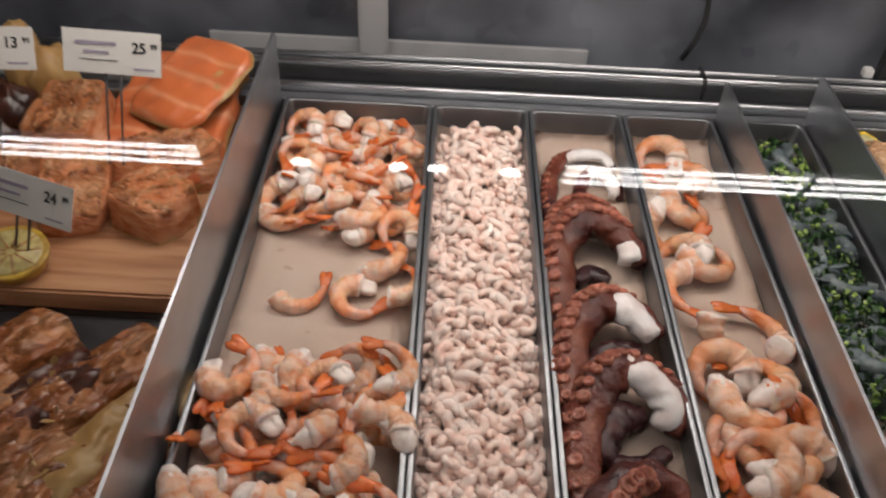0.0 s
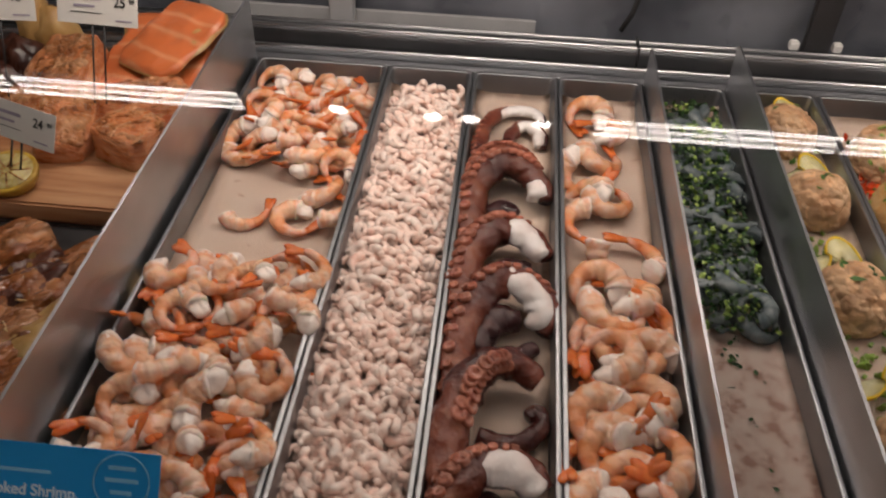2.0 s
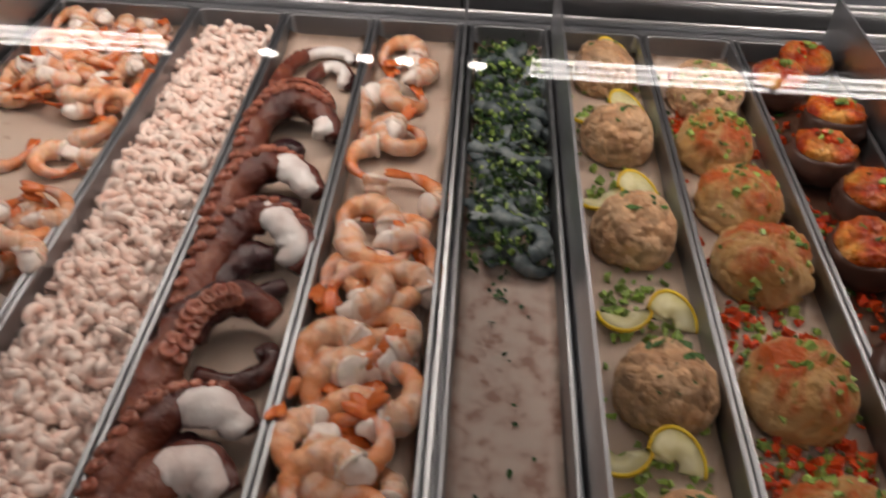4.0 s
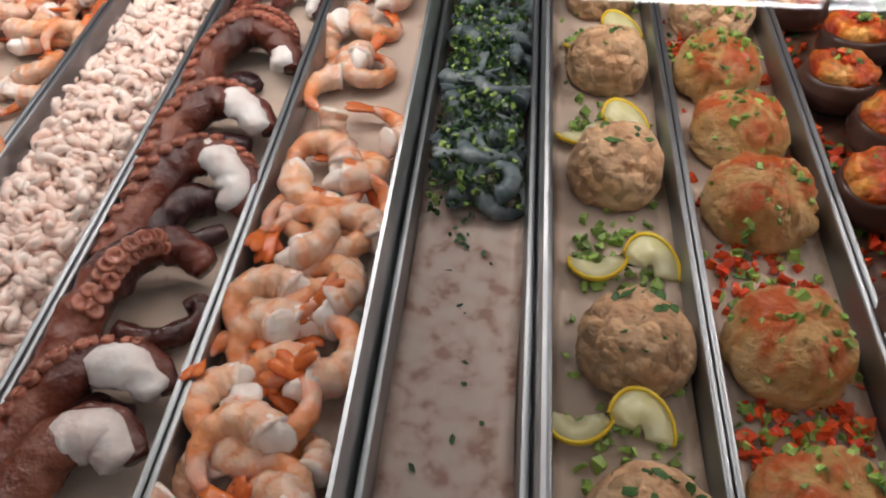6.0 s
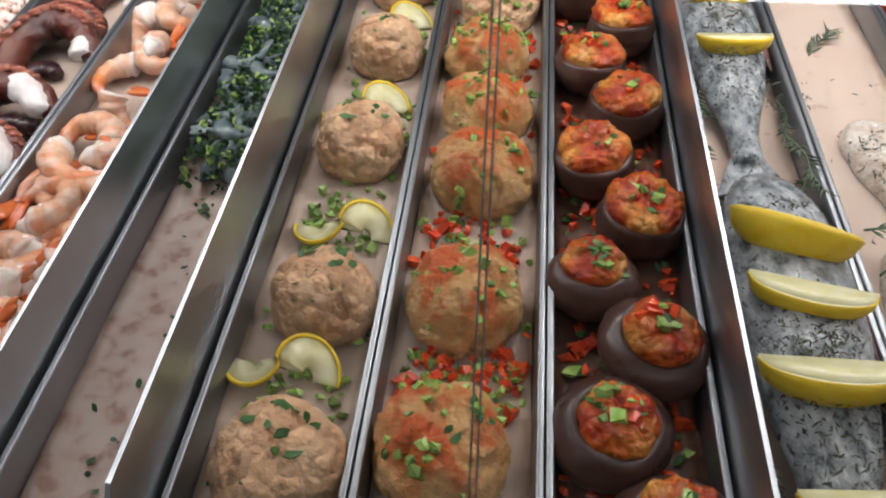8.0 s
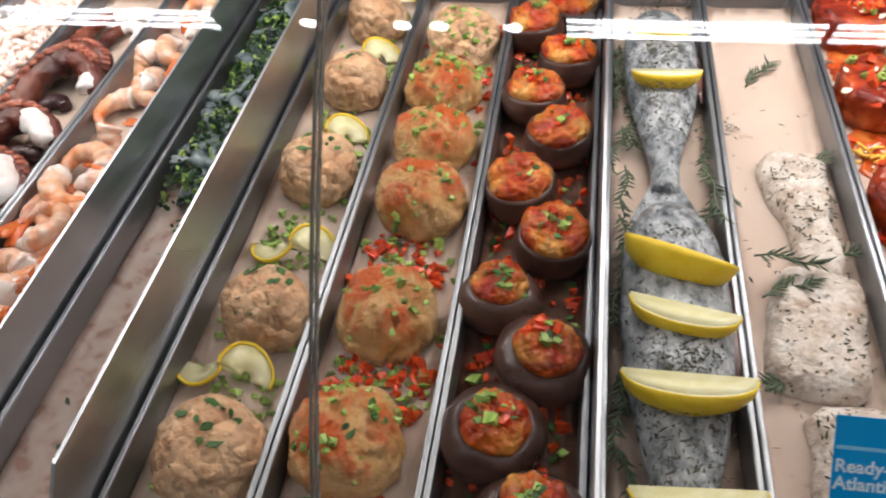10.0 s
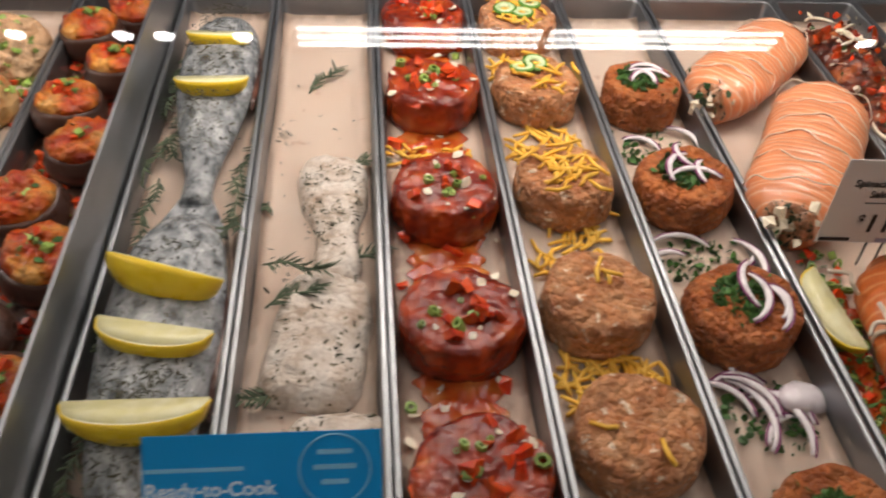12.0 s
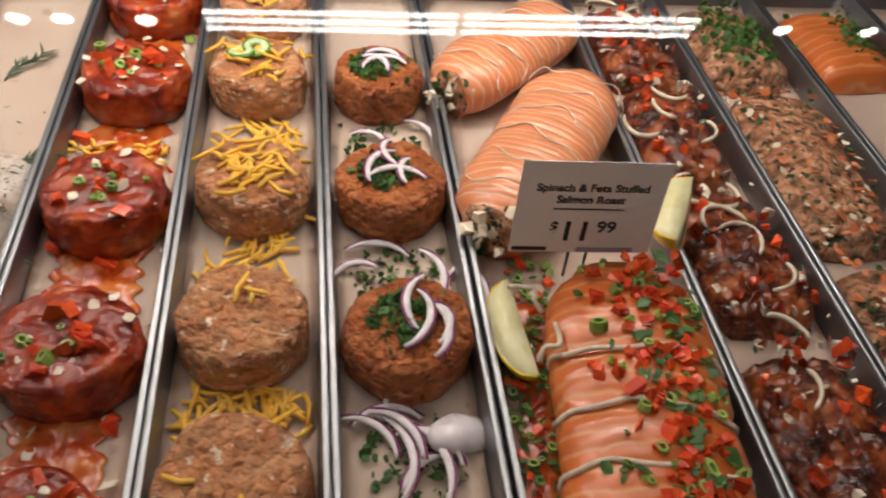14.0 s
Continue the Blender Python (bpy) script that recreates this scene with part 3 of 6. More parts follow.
def spot_light(x):
    s = thing("spot_light", None, None, pose(x, LAMP_Y - 0.02, LAMP_Z), "round white ceiling spotlight, lit", "lamp", "ceiling spotlights", deck=False)
    part("can", lathe(bmesh.new(), [(0.0, 0.14), (0.05, 0.14), (0.072, 0.12), (0.072, 0.0), (0.063, 0.0), (0.063, 0.012), (0.0, 0.012)], 20), WHITE_PAINT, s)
    part("lamp_face", lathe(bmesh.new(), [(0.0, 0.004), (0.060, 0.004), (0.060, 0.010), (0.0, 0.010)], 20), BULB, s, "glowing lamp face")
    part("stem", tube(bmesh.new(), [(0, 0, 0.14), (0, 0, 5.2 - LAMP_Z)], [0.012, 0.012], 8), WHITE_PAINT, s)


for x in (-0.9, -0.29, -0.05, 0.41, -0.9 + 5.28, -0.29 + 5.28, -0.05 + 5.28, 0.41 + 5.28):
    spot_light(x)


# ---- the counter ----
X0, X1 = -1.6, 3.1
TRAY_FRONT, TRAY_BACK, RIM = 0.34, 1.24, 0.035
ARC_R, ARC_A, ARC_Y, ARC_Z = 1.3, radians(35.5), 0.42, 0.28


def glass_at(z):
    """Deck y and lean of the curved front glass at height z."""
    a = math.asin(math.sin(ARC_A) + (z - ARC_Z) / ARC_R)
    return ARC_Y + ARC_R * (math.cos(ARC_A) - math.cos(a)), a


def counter():
    c = thing("seafood_counter", None, None, Matrix(), "long steel seafood display counter with curved front glass", "display counter")
    part("deck_plate", boxed(X0, X1, 0.24, 1.30, -0.05, -0.02), STEEL_PLATE, c, smooth=False)
    part("front_panel", boxed(X0, X1, 0.20, 0.24, -0.85, 0.03, 0.004), DARK_METAL, c, smooth=False)
    part("front_sill", boxed(X0, X1, 0.20, 0.335, -0.02, 0.02, 0.004), STEEL_RAIL, c, smooth=False)
    # curved glass in panes with narrow open joints
    for a, b in ((X0, -0.80), (-0.797, 0.6955), (0.6985, 2.2), (2.203, X1)):
        bm = bmesh.new()
        rows = []
        for k in range(41):
            z = 0.02 + 0.60 * k / 40
            y, lean = glass_at(z)
            n = Vector((0, -math.cos(lean), math.sin(lean)))
            rows.append([bm.verts.new((x, y + n.y * o, z + n.z * o)) for x, o in ((a, 0), (b, 0), (b, -0.006), (a, -0.006))])
        for p, q in zip(rows, rows[1:]):
            for i in (0, 2):
                bm.faces.new((p[i], p[i + 1], q[i + 1], q[i]))
        pane = part("glass_pane", bm, GLASS, c, "clear curved glass pane")
        pane.visible_shadow = False
        for side, x in ((-1, a), (1, b)):
            em = bmesh.new()
            ring = []
            for k in range(41):
                z = 0.02 + 0.60 * k / 40
                y, lean = glass_at(z)
                n = Vector((0, -math.cos(lean), math.sin(lean)))
                ring.append([em.verts.new((x + side * w, y + n.y * o, z + n.z * o)) for w, o in ((0.0003, 0), (0.0003, -0.006), (-0.0006, -0.006), (-0.0006, 0))])
            for p, q in zip(ring, ring[1:]):
                for i in range(4):
                    em.faces.new((p[i], p[(i + 1) % 4], q[(i + 1) % 4], q[i]))
            edge = part("pane_edge", em, GLASS_EDGE, pane, "polished glass edge")
            edge.visible_shadow = False
    y, _ = glass_at(0.62)
    part("canopy", boxed(X0, X1, y - 0.01, 1.46, 0.62, 0.66, 0.004), DARK_METAL, c, smooth=False)
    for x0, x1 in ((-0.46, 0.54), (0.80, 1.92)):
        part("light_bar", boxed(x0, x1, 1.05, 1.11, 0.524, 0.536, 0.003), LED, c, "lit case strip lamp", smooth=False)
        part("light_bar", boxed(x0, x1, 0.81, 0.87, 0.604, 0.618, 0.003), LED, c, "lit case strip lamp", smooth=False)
    for x in (-0.3, 0.3, 1.1, 1.7):
        part("lamp_bracket", boxed(x - 0.01, x + 0.01, 1.07, 1.09, 0.536, 0.62), STEEL_RAIL, c, smooth=False)
    # stepped rail behind the trays; its dark strips stand in for shaded gaps
    for y0, y1, z0, z1, material in ((1.243, 1.262, -0.02, 0.030, STEEL_PLATE), (1.264, 1.276, -0.02, 0.038, STEEL_RAIL), (1.280, 1.297, 0.0, 0.030, DARK_METAL), (1.299, 1.316, 0.0, 0.054, STEEL_RAIL), (1.318, 1.322, 0.0, 0.046, DARK_METAL), (1.324, 1.336, 0.0, 0.054, STEEL_RAIL)):
        part("back_rail", boxed(X0, X1, y0, y1, z0, z1, 0.0015), material, c, smooth=False)
    for y, z, r in ((1.270, 0.0385, 0.0034), (1.3085, 0.0545, 0.0034), (1.330, 0.0545, 0.0026)):
        part("rail_lip", tube(bmesh.new(), [(X0, y, z), (X1, y, z)], [r, r], 14), POLISHED, c, "polished bright lip")
    for x in (-0.9, 0.35, 1.6):
        part("rail_joint", boxed(x - 0.002, x + 0.002, 1.297, 1.338, 0.03, 0.060), DARK_METAL, c, smooth=False)
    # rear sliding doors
    part("door_glass", boxed(X0, X1, 1.37, 1.376, 0.0, 0.62), DARK_GLASS, c, "dark glass rear doors, blurred reflections in their colour", smooth=False)
    for x, material in ((-0.9, DARK_METAL), (-0.121, GREY_PAINT), (0.626, DARK_METAL), (1.38, DARK_METAL), (2.14, DARK_METAL)):
        part("door_post", boxed(x - 0.021, x + 0.021, 1.340, 1.352, 0.0, 0.62, 0.003), material, c, smooth=False)
        if material is DARK_METAL:
            for s in (-0.04, 0.026):
                part("door_guide", boxed(x + s, x + s + 0.014, 1.338, 1.352, 0.054, 0.068, 0.002), WHITE_PAINT, c, smooth=False)
    part("rear_body", boxed(X0, X1, 0.24, 1.50, -0.85, -0.05), DARK_METAL, c, smooth=False)
    part("cable", tube(bmesh.new(), [(0.325 + 0.012 * math.sin(k * 0.9) + 0.004 * k, 1.355 - 0.0005 * k, 0.06 + 0.03 * k) for k in range(14)], [0.004] * 14, 8), RUBBER, c, "black hanging cable")


counter()
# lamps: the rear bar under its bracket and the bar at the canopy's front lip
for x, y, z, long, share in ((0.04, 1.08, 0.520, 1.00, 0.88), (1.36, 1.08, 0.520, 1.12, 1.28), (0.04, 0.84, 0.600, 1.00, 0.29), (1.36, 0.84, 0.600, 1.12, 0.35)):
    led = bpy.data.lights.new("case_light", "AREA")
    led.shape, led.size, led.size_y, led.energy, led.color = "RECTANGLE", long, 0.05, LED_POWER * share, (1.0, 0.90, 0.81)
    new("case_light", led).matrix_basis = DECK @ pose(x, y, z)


def rounded(x0, x1, y0, y1, z, r, n=4):
    pts = []
    for cx, cy, a0 in ((x1 - r, y1 - r, 0), (x0 + r, y1 - r, 90), (x0 + r, y0 + r, 180), (x1 - r, y0 + r, 270)):
        for k in range(n + 1):
            a = radians(a0 + 90 * k / n)
            pts.append((cx + r * math.cos(a), cy + r * math.sin(a), z))
    return pts


def tray(x0, x1, contents, flange=0.0054, back=TRAY_BACK):
    bm = bmesh.new()
    rings = []
    for inset, z, r in ((0.0001, RIM - 0.008, 0.008), (0.0001, RIM - 0.0016, 0.008), (0.0009, RIM, 0.008), (flange * 0.55, RIM - 0.0004, 0.008), (flange - 0.0008, RIM, 0.008), (flange, RIM - 0.0008, 0.008),
                        (flange + 0.0008, RIM - 0.004, 0.008), (flange + 0.0024, 0.002, 0.010), (flange + 0.0038, -0.0022, 0.010), (flange + 0.006, -0.003, 0.010)):
        rings.append([bm.verts.new(p) for p in rounded(x0 + inset, x1 - inset, TRAY_FRONT + inset, back - inset, z, r)])
    n = len(rings[0])
    for a, b in zip(rings, rings[1:]):
        for k in range(n):
            bm.faces.new((a[k], a[(k + 1) % n], b[(k + 1) % n], b[k]))
    bm.faces.new(rings[-1])
    low = [bm.verts.new((v.co.x, v.co.y, -0.0195)) for v in rings[-1]]
    bm.faces.new(low)
    return thing("steel_tray", bm, STEEL, Matrix(), "long narrow stainless steel tray holding " + contents, "tray", "display trays")


def liner(x0, x1, wet=0, back=1.215, inset=0.0064):
    """A sheet of paper that lies in a tray and curls a little at its far end."""
    bm = bmesh.new()
    a, b = x0 + inset + 0.002, x1 - inset - 0.002
    rows = []
    nx, ny = 8, 40
    rng = random.Random(round(x0 * 1000))
    for j in range(ny + 1):
        y = TRAY_FRONT + 0.02 + (back - TRAY_FRONT - 0.02) * j / ny
        row = []
        for i in range(nx + 1):
            x = a + (b - a) * i / nx
            z = 0.0005 + 0.002 * max(0.0, noise.noise(Vector((x * 18, y * 7, x0 * 9)))) + 0.014 * max(0, (y - back + 0.045) / 0.045) ** 1.6 + 0.004 * (abs(i - nx / 2) == nx / 2)
            row.append(bm.verts.new((x + 0.0015 * math.sin(y * 21 + x0 * 50), y, z)))
        rows.append(row)
    for j in range(ny):
        for i in range(nx):
            bm.faces.new((rows[j][i], rows[j][i + 1], rows[j + 1][i + 1], rows[j + 1][i]))
    bmesh.ops.solidify(bm, geom=bm.faces[:], thickness=0.0006)
    word = "dark juice-soaked paper liner in a steel tray" if wet == 2 else "stained wet pinkish paper liner in a steel tray" if wet else "pale peach paper liner lying in a steel tray"
    return thing("paper_liner", bm, (PAPER, PAPER_WET, PAPER_SOAKED)[wet], Matrix(), word, "paper liner", "tray liners")


TRAYS = [(-0.232, -0.030, "cooked shrimp", 0), (-0.030, 0.100, "salad shrimp", 0), (0.100, 0.228, "octopus", 0), (0.228, 0.354, "cooked shrimp", 0),
         (0.364, 0.477, "raw shrimp in herbs", 1), (0.486, 0.610, "crab cakes", 0), (0.610, 0.740, "spiced crab cakes", 0), (0.740, 0.864, "stuffed mushrooms", 2),
         (0.872, 0.996, "whole fish", 0), (0.996, 1.127, "white fish fillets", 0), (1.127, 1.256, "sauced patties", 0), (1.256, 1.386, "cheese patties", 0),
         (1.386, 1.509, "herbed patties", 0), (1.511, 1.704, "stuffed salmon roasts", 0), (1.704, 1.832, "glazed salmon", 0), (1.832, 1.975, "herb-crusted salmon", 0),
         (1.975, 2.13, "seasoned salmon", 0), (2.13, 2.30, "fish", 0)]
for a, b, what, wet in TRAYS:
    tray(a + 0.0005, b - 0.0005, what)
    liner(a, b, wet)


def divider(x, top_front, top_back, y0=0.36, y1=1.245):
    """A thin upright steel sheet between two groups of trays."""
    bm = bmesh.new()
    prof = [(y0, -0.0195), (y1, -0.0195), (y1, top_back), (y1 - 0.006, top_back + 0.004), (y0 + 0.02, top_front), (y0, top_front - 0.02)]
    sides = []
    for o in (-0.0016, 0.0016):
        sides.append([bm.verts.new((x + o, y, z)) for y, z in prof])
    bm.faces.new(sides[0])
    bm.faces.new(sides[1])
    for k in range(len(prof)):
        j = (k + 1) % len(prof)
        bm.faces.new((sides[0][k], sides[0][j], sides[1][j], sides[1][k]))
    thing("steel_divider", bm, STEEL_PLATE, Matrix(), "upright stainless steel divider standing between trays", "divider", "tray dividers", smooth=False)


divider(-0.240, 0.115, 0.125)
divider(0.359, 0.085, 0.088)
divider(0.4815, 0.10, 0.102)
divider(0.868, 0.098, 0.10)


# ---- kinds of food ----
def shrimp_meshes(seed, turn=250, bend=0.026, thick=0.0125):
    """Curled body with overlapping segments, a ragged white head end and a two-lobed tail."""
    n = 42
    pts, radii = [], []
    for k in range(n + 1):
        u = k / n
        a = radians(-turn / 2 + turn * u)
        r = bend * (1 + 0.26 * u)
        pts.append((r * math.cos(a), r * math.sin(a), thick * 0.9 + 0.004 * math.sin(u * 4 + seed)))
        plate = 1.06 - 0.17 * ((u * 6.0) % 1.0)
        radii.append(thick * (1.16 - 0.80 * u ** 1.1) * plate * (0.8 if k in (0, n) else 1))
    body = finish(tube(bmesh.new(), pts, radii, 12, 0.95, uv=True, wob=0.12), "shrimp_body")
    end = bmesh.new()
    p, q = Vector(pts[1]), (Vector(pts[5]) - Vector(pts[0])).normalized()
    bmesh.ops.create_icosphere(end, subdivisions=3, radius=thick * 0.86, matrix=Matrix.Translation(p))
    shift = Vector((seed * 3.1, seed, 0))
    for v in end.verts:
        o = v.co - p
        o = o + q * o.dot(q) * 0.25
        rag = 0.55 * noise.noise(v.co * 75 + shift) + 0.28 * noise.noise(v.co * 190 + shift)
        v.co = p + o * (1 + rag) - q * thick * 0.2
    end = finish(end, "shrimp_end")
    tail = bmesh.new()
    a = radians(turn / 2)
    t0 = Vector(pts[-1])
    d = Vector((-math.sin(a), math.cos(a), 0.12)).normalized()
    s = Vector((d.y, -d.x, 0))
    for f, ln in ((-0.19, 0.92), (0.0, 0.75), (0.19, 0.92)):
        q = d + s * f
        tube(tail, [t0 - d * 0.005, t0 + q * 0.007, t0 + q * 0.015 * ln, t0 + q * 0.023 * ln, t0 + q * 0.027 * ln], [0.0044, 0.0046, 0.0054, 0.0044, 0.0012], 8, 0.5)
    return body, end, finish(tail, "shrimp_tail")


SHRIMPS = [shrimp_meshes(i, turn, bend, th) for i, (turn, bend, th) in enumerate(((235, 0.0188, 0.0118), (195, 0.0215, 0.0122), (262, 0.0178, 0.0112), (140, 0.027, 0.0116)))]


def cooked(x, y, z, spin, kind=0, tilt=(0, 0), size=1.0, where="in a steel tray"):
    body, end, tail = SHRIMPS[kind]
    m = pose(x, y, z, tilt[0], tilt[1], spin) @ Matrix.Diagonal((size, size, size, 1))
    ob = thing("cooked_shrimp", None, None, m, "peeled orange and white cooked shrimp " + where, "shrimp", "cooked shrimp")
    part("body", body, SHRIMP, ob)
    if kind in (0, 1, 2):
        part("head_end", end, SHRIMP_END, ob, "white cut head end")
    part("tail_fan", tail, SHRIMP_TAIL, ob, "bright orange tail fan")
    return ob


def heap(x0, x1, y0, y1, gap, layers, size, rng, avoid=()):
    """Even but irregular places for shrimp in a heap."""
    got = []
    for layer in range(layers):
        here = []
        for _ in range(900):
            x, y = rng.uniform(x0, x1), rng.uniform(y0, y1)
            if all((x - a) ** 2 + (y - b) ** 2 > gap * gap for a, b in here) and not any(a < x < b and c < y < d for a, b, c, d in avoid):
                here.append((x, y))
        got += [(x, y, 0.002 + layer * 0.014) for x, y in here]
    return got


def shrimp_trays():
    rng = random.Random(7)
    places = heap(-0.200, -0.058, 1.005, 1.20, 0.029, 2, 1, rng) + heap(-0.20, -0.056, 0.385, 0.77, 0.034, 3, 1, rng)
    places += [(-0.072, 0.945, 0.002), (-0.118, 0.985, 0.004), (-0.062, 0.985, 0.012), (-0.060, 0.90, 0.004), (-0.088, 0.785, 0.004), (-0.170, 0.775, 0.010)]
    for x, y, z in places:
        cooked(x, y, z, rng.uniform(0, 360), rng.randrange(4), (rng.gauss(0, 20), rng.gauss(0, 20)), rng.uniform(0.86, 1.06))
    cooked(-0.163, 0.897, 0.0, 290, 3, (0, 0), 0.88, "lying apart on the paper")
    cooked(-0.095, 0.883, 0.0, 200, 0, (0, 0), 1.0, "lying apart on the paper")
    for x, y, z, spin, kind in ((0.275, 1.170, 0.002, 100, 0), (0.300, 1.125, 0.006, 20, 1), (0.287, 1.065, 0.002, 275, 0), (0.260, 1.030, 0.004, 215, 1), (0.262, 0.968, 0.002, 80, 1), (0.303, 0.965, 0.006, 300, 2),
                                (0.268, 0.915, 0.004, 170, 3), (0.300, 0.885, 0.006, 255, 3), (0.332, 0.845, 0.010, 20, 3), (0.272, 0.800, 0.004, 120, 0), (0.316, 0.785, 0.010, 10, 1), (0.290, 0.755, 0.016, 260, 1),
                                (0.258, 0.715, 0.006, 90, 0), (0.318, 0.705, 0.010, 330, 1), (0.285, 0.690, 0.020, 40, 2), (0.336, 0.730, 0.016, 5, 3), (0.285, 0.640, 0.018, 250, 3), (0.262, 0.610, 0.008, 160, 1),
                                (0.326, 0.632, 0.012, 60, 0), (0.300, 0.585, 0.016, 230, 3), (0.268, 0.560, 0.020, 120, 3), (0.334, 0.575, 0.010, 10, 1), (0.258, 0.515, 0.008, 200, 1), (0.310, 0.520, 0.016, 300, 0),
                                (0.285, 0.475, 0.020, 140, 1), (0.328, 0.455, 0.010, 30, 2), (0.262, 0.430, 0.008, 220, 3), (0.305, 0.400, 0.012, 80, 0)):
        x = 0.288 + (x - 0.296) * 0.62
        cooked(x, y, z, spin, kind, (rng.gauss(0, 15), rng.gauss(0, 15)), rng.uniform(1.1, 1.22))
    for x, y, z in heap(0.264, 0.316, 0.385, 0.74, 0.034, 1, 1, rng):
        cooked(x, y, z, rng.uniform(0, 360), rng.randrange(4), (rng.gauss(0, 14), rng.gauss(0, 14)), rng.uniform(1.0, 1.2))


shrimp_trays()


def salad_shrimp():
    """Hundreds of tiny peeled shrimp in one heap."""
    rng = random.Random(11)
    verts, polys = [], []
    sides, n = 6, 9
    for layer in range(4):
        here = []
        gap = 0.0135
        y = 0.365
        while y < 1.20:
            x = -0.012
            while x < 0.084:
                edge = min(1.0, min(x + 0.016, 0.088 - x) / 0.02)
                here.append((x + rng.gauss(0, 0.005), y + rng.gauss(0, 0.005), 0.005 + layer * 0.0075 * edge + 0.006 * noise.noise(Vector((x * 30, y * 22, 0))) * edge))
                x += gap
            y += gap
        for x, y, z in here:
            s = rng.uniform(0.95, 1.45)
            turn, bend, th = radians(rng.uniform(150, 270)), 0.0066 * s, 0.0047 * s
            r = Euler((rng.gauss(0, 0.6), rng.gauss(0, 0.6), rng.uniform(0, 6.3))).to_matrix()
            k0 = len(verts)
            for i in range(n):
                u = i / (n - 1)
                a = turn * (u - 0.5)
                c = Vector((math.cos(a), math.sin(a), 0))
                rad = th * (1 - 0.4 * u) * (0.55 if i in (0, n - 1) else 1)
                for k in range(sides):
                    b = 2 * math.pi * k / sides
                    p = r @ (c * (bend + math.cos(b) * rad) + Vector((0, 0, math.sin(b) * rad)))
                    verts.append((x + p.x, y + p.y, max(0.001, z + p.z)))
            for i in range(n - 1):
                for k in range(sides):
                    j = (k + 1) % sides
                    polys.append((k0 + i * sides + k, k0 + i * sides + j, k0 + (i + 1) * sides + j, k0 + (i + 1) * sides + k))
            polys.append(tuple(k0 + k for k in range(sides))[::-1])
            polys.append(tuple(k0 + (n - 1) * sides + k for k in range(sides)))
    me = bpy.data.meshes.new("salad_shrimp")
    me.from_pydata(verts, [], polys)
    me.update()
    me.shade_smooth()
    thing("salad_shrimp", me, SALAD, Matrix(), "heap of tiny pale pink peeled salad shrimp", "shrimp", kind="stuff")


salad_shrimp()


def arc_path(points, n=18):
    """A smooth line through a few points."""
    pts = [Vector(p) for p in points]
    pts = [pts[0] * 2 - pts[1]] + pts + [pts[-1] * 2 - pts[-2]]
    res = []
    segs = len(pts) - 3
    for k in range(n + 1):
        f = k / n * segs
        i = min(int(f), segs - 1)
        u = f - i
        a, b, c, d = pts[i:i + 4]
        res.append(0.5 * ((2 * b) + (c - a) * u + (2 * a - 5 * b + 4 * c - d) * u * u + (3 * b - 3 * c + d - a) * u ** 3))
    return res


def sucker_row(line, radii, side_sign, rng, first, last, lifts=(0.7, 2.0), scale=0.33):
    """Cup-shaped suckers in two rows along one side of an arm."""
    bm = bmesh.new()
    for k in range(first, last, 2):
        p, r = line[k], radii[k]
        d = (line[k + 1] - line[k - 1]).normalized()
        side = d.cross(Vector((0, 0, 1))).normalized() * side_sign
        for lift in lifts:
            n = (side * 0.8 + Vector((0, 0, 1)) * lift).normalized()
            o = p + n * r * 0.93 + d * rng.uniform(-0.0015, 0.0015)
            rr = r * scale * rng.uniform(0.8, 1.2)
            m = Matrix.Translation(o) @ n.to_track_quat("Z", "Y").to_matrix().to_4x4()
            rows = [[bm.verts.new(m @ Vector((q * rr * math.cos(a), q * rr * math.sin(a), h * rr))) for a in np.arange(9) * 2 * math.pi / 9]
                    for q, h in ((1.0, -0.2), (1.02, 0.45), (0.78, 0.62), (0.42, 0.25))]
            for a, b in zip(rows, rows[1:]):
                for j in range(9):
                    bm.faces.new((a[j], a[(j + 1) % 9], b[(j + 1) % 9], b[j]))
            bm.faces.new(rows[-1])
    return bm


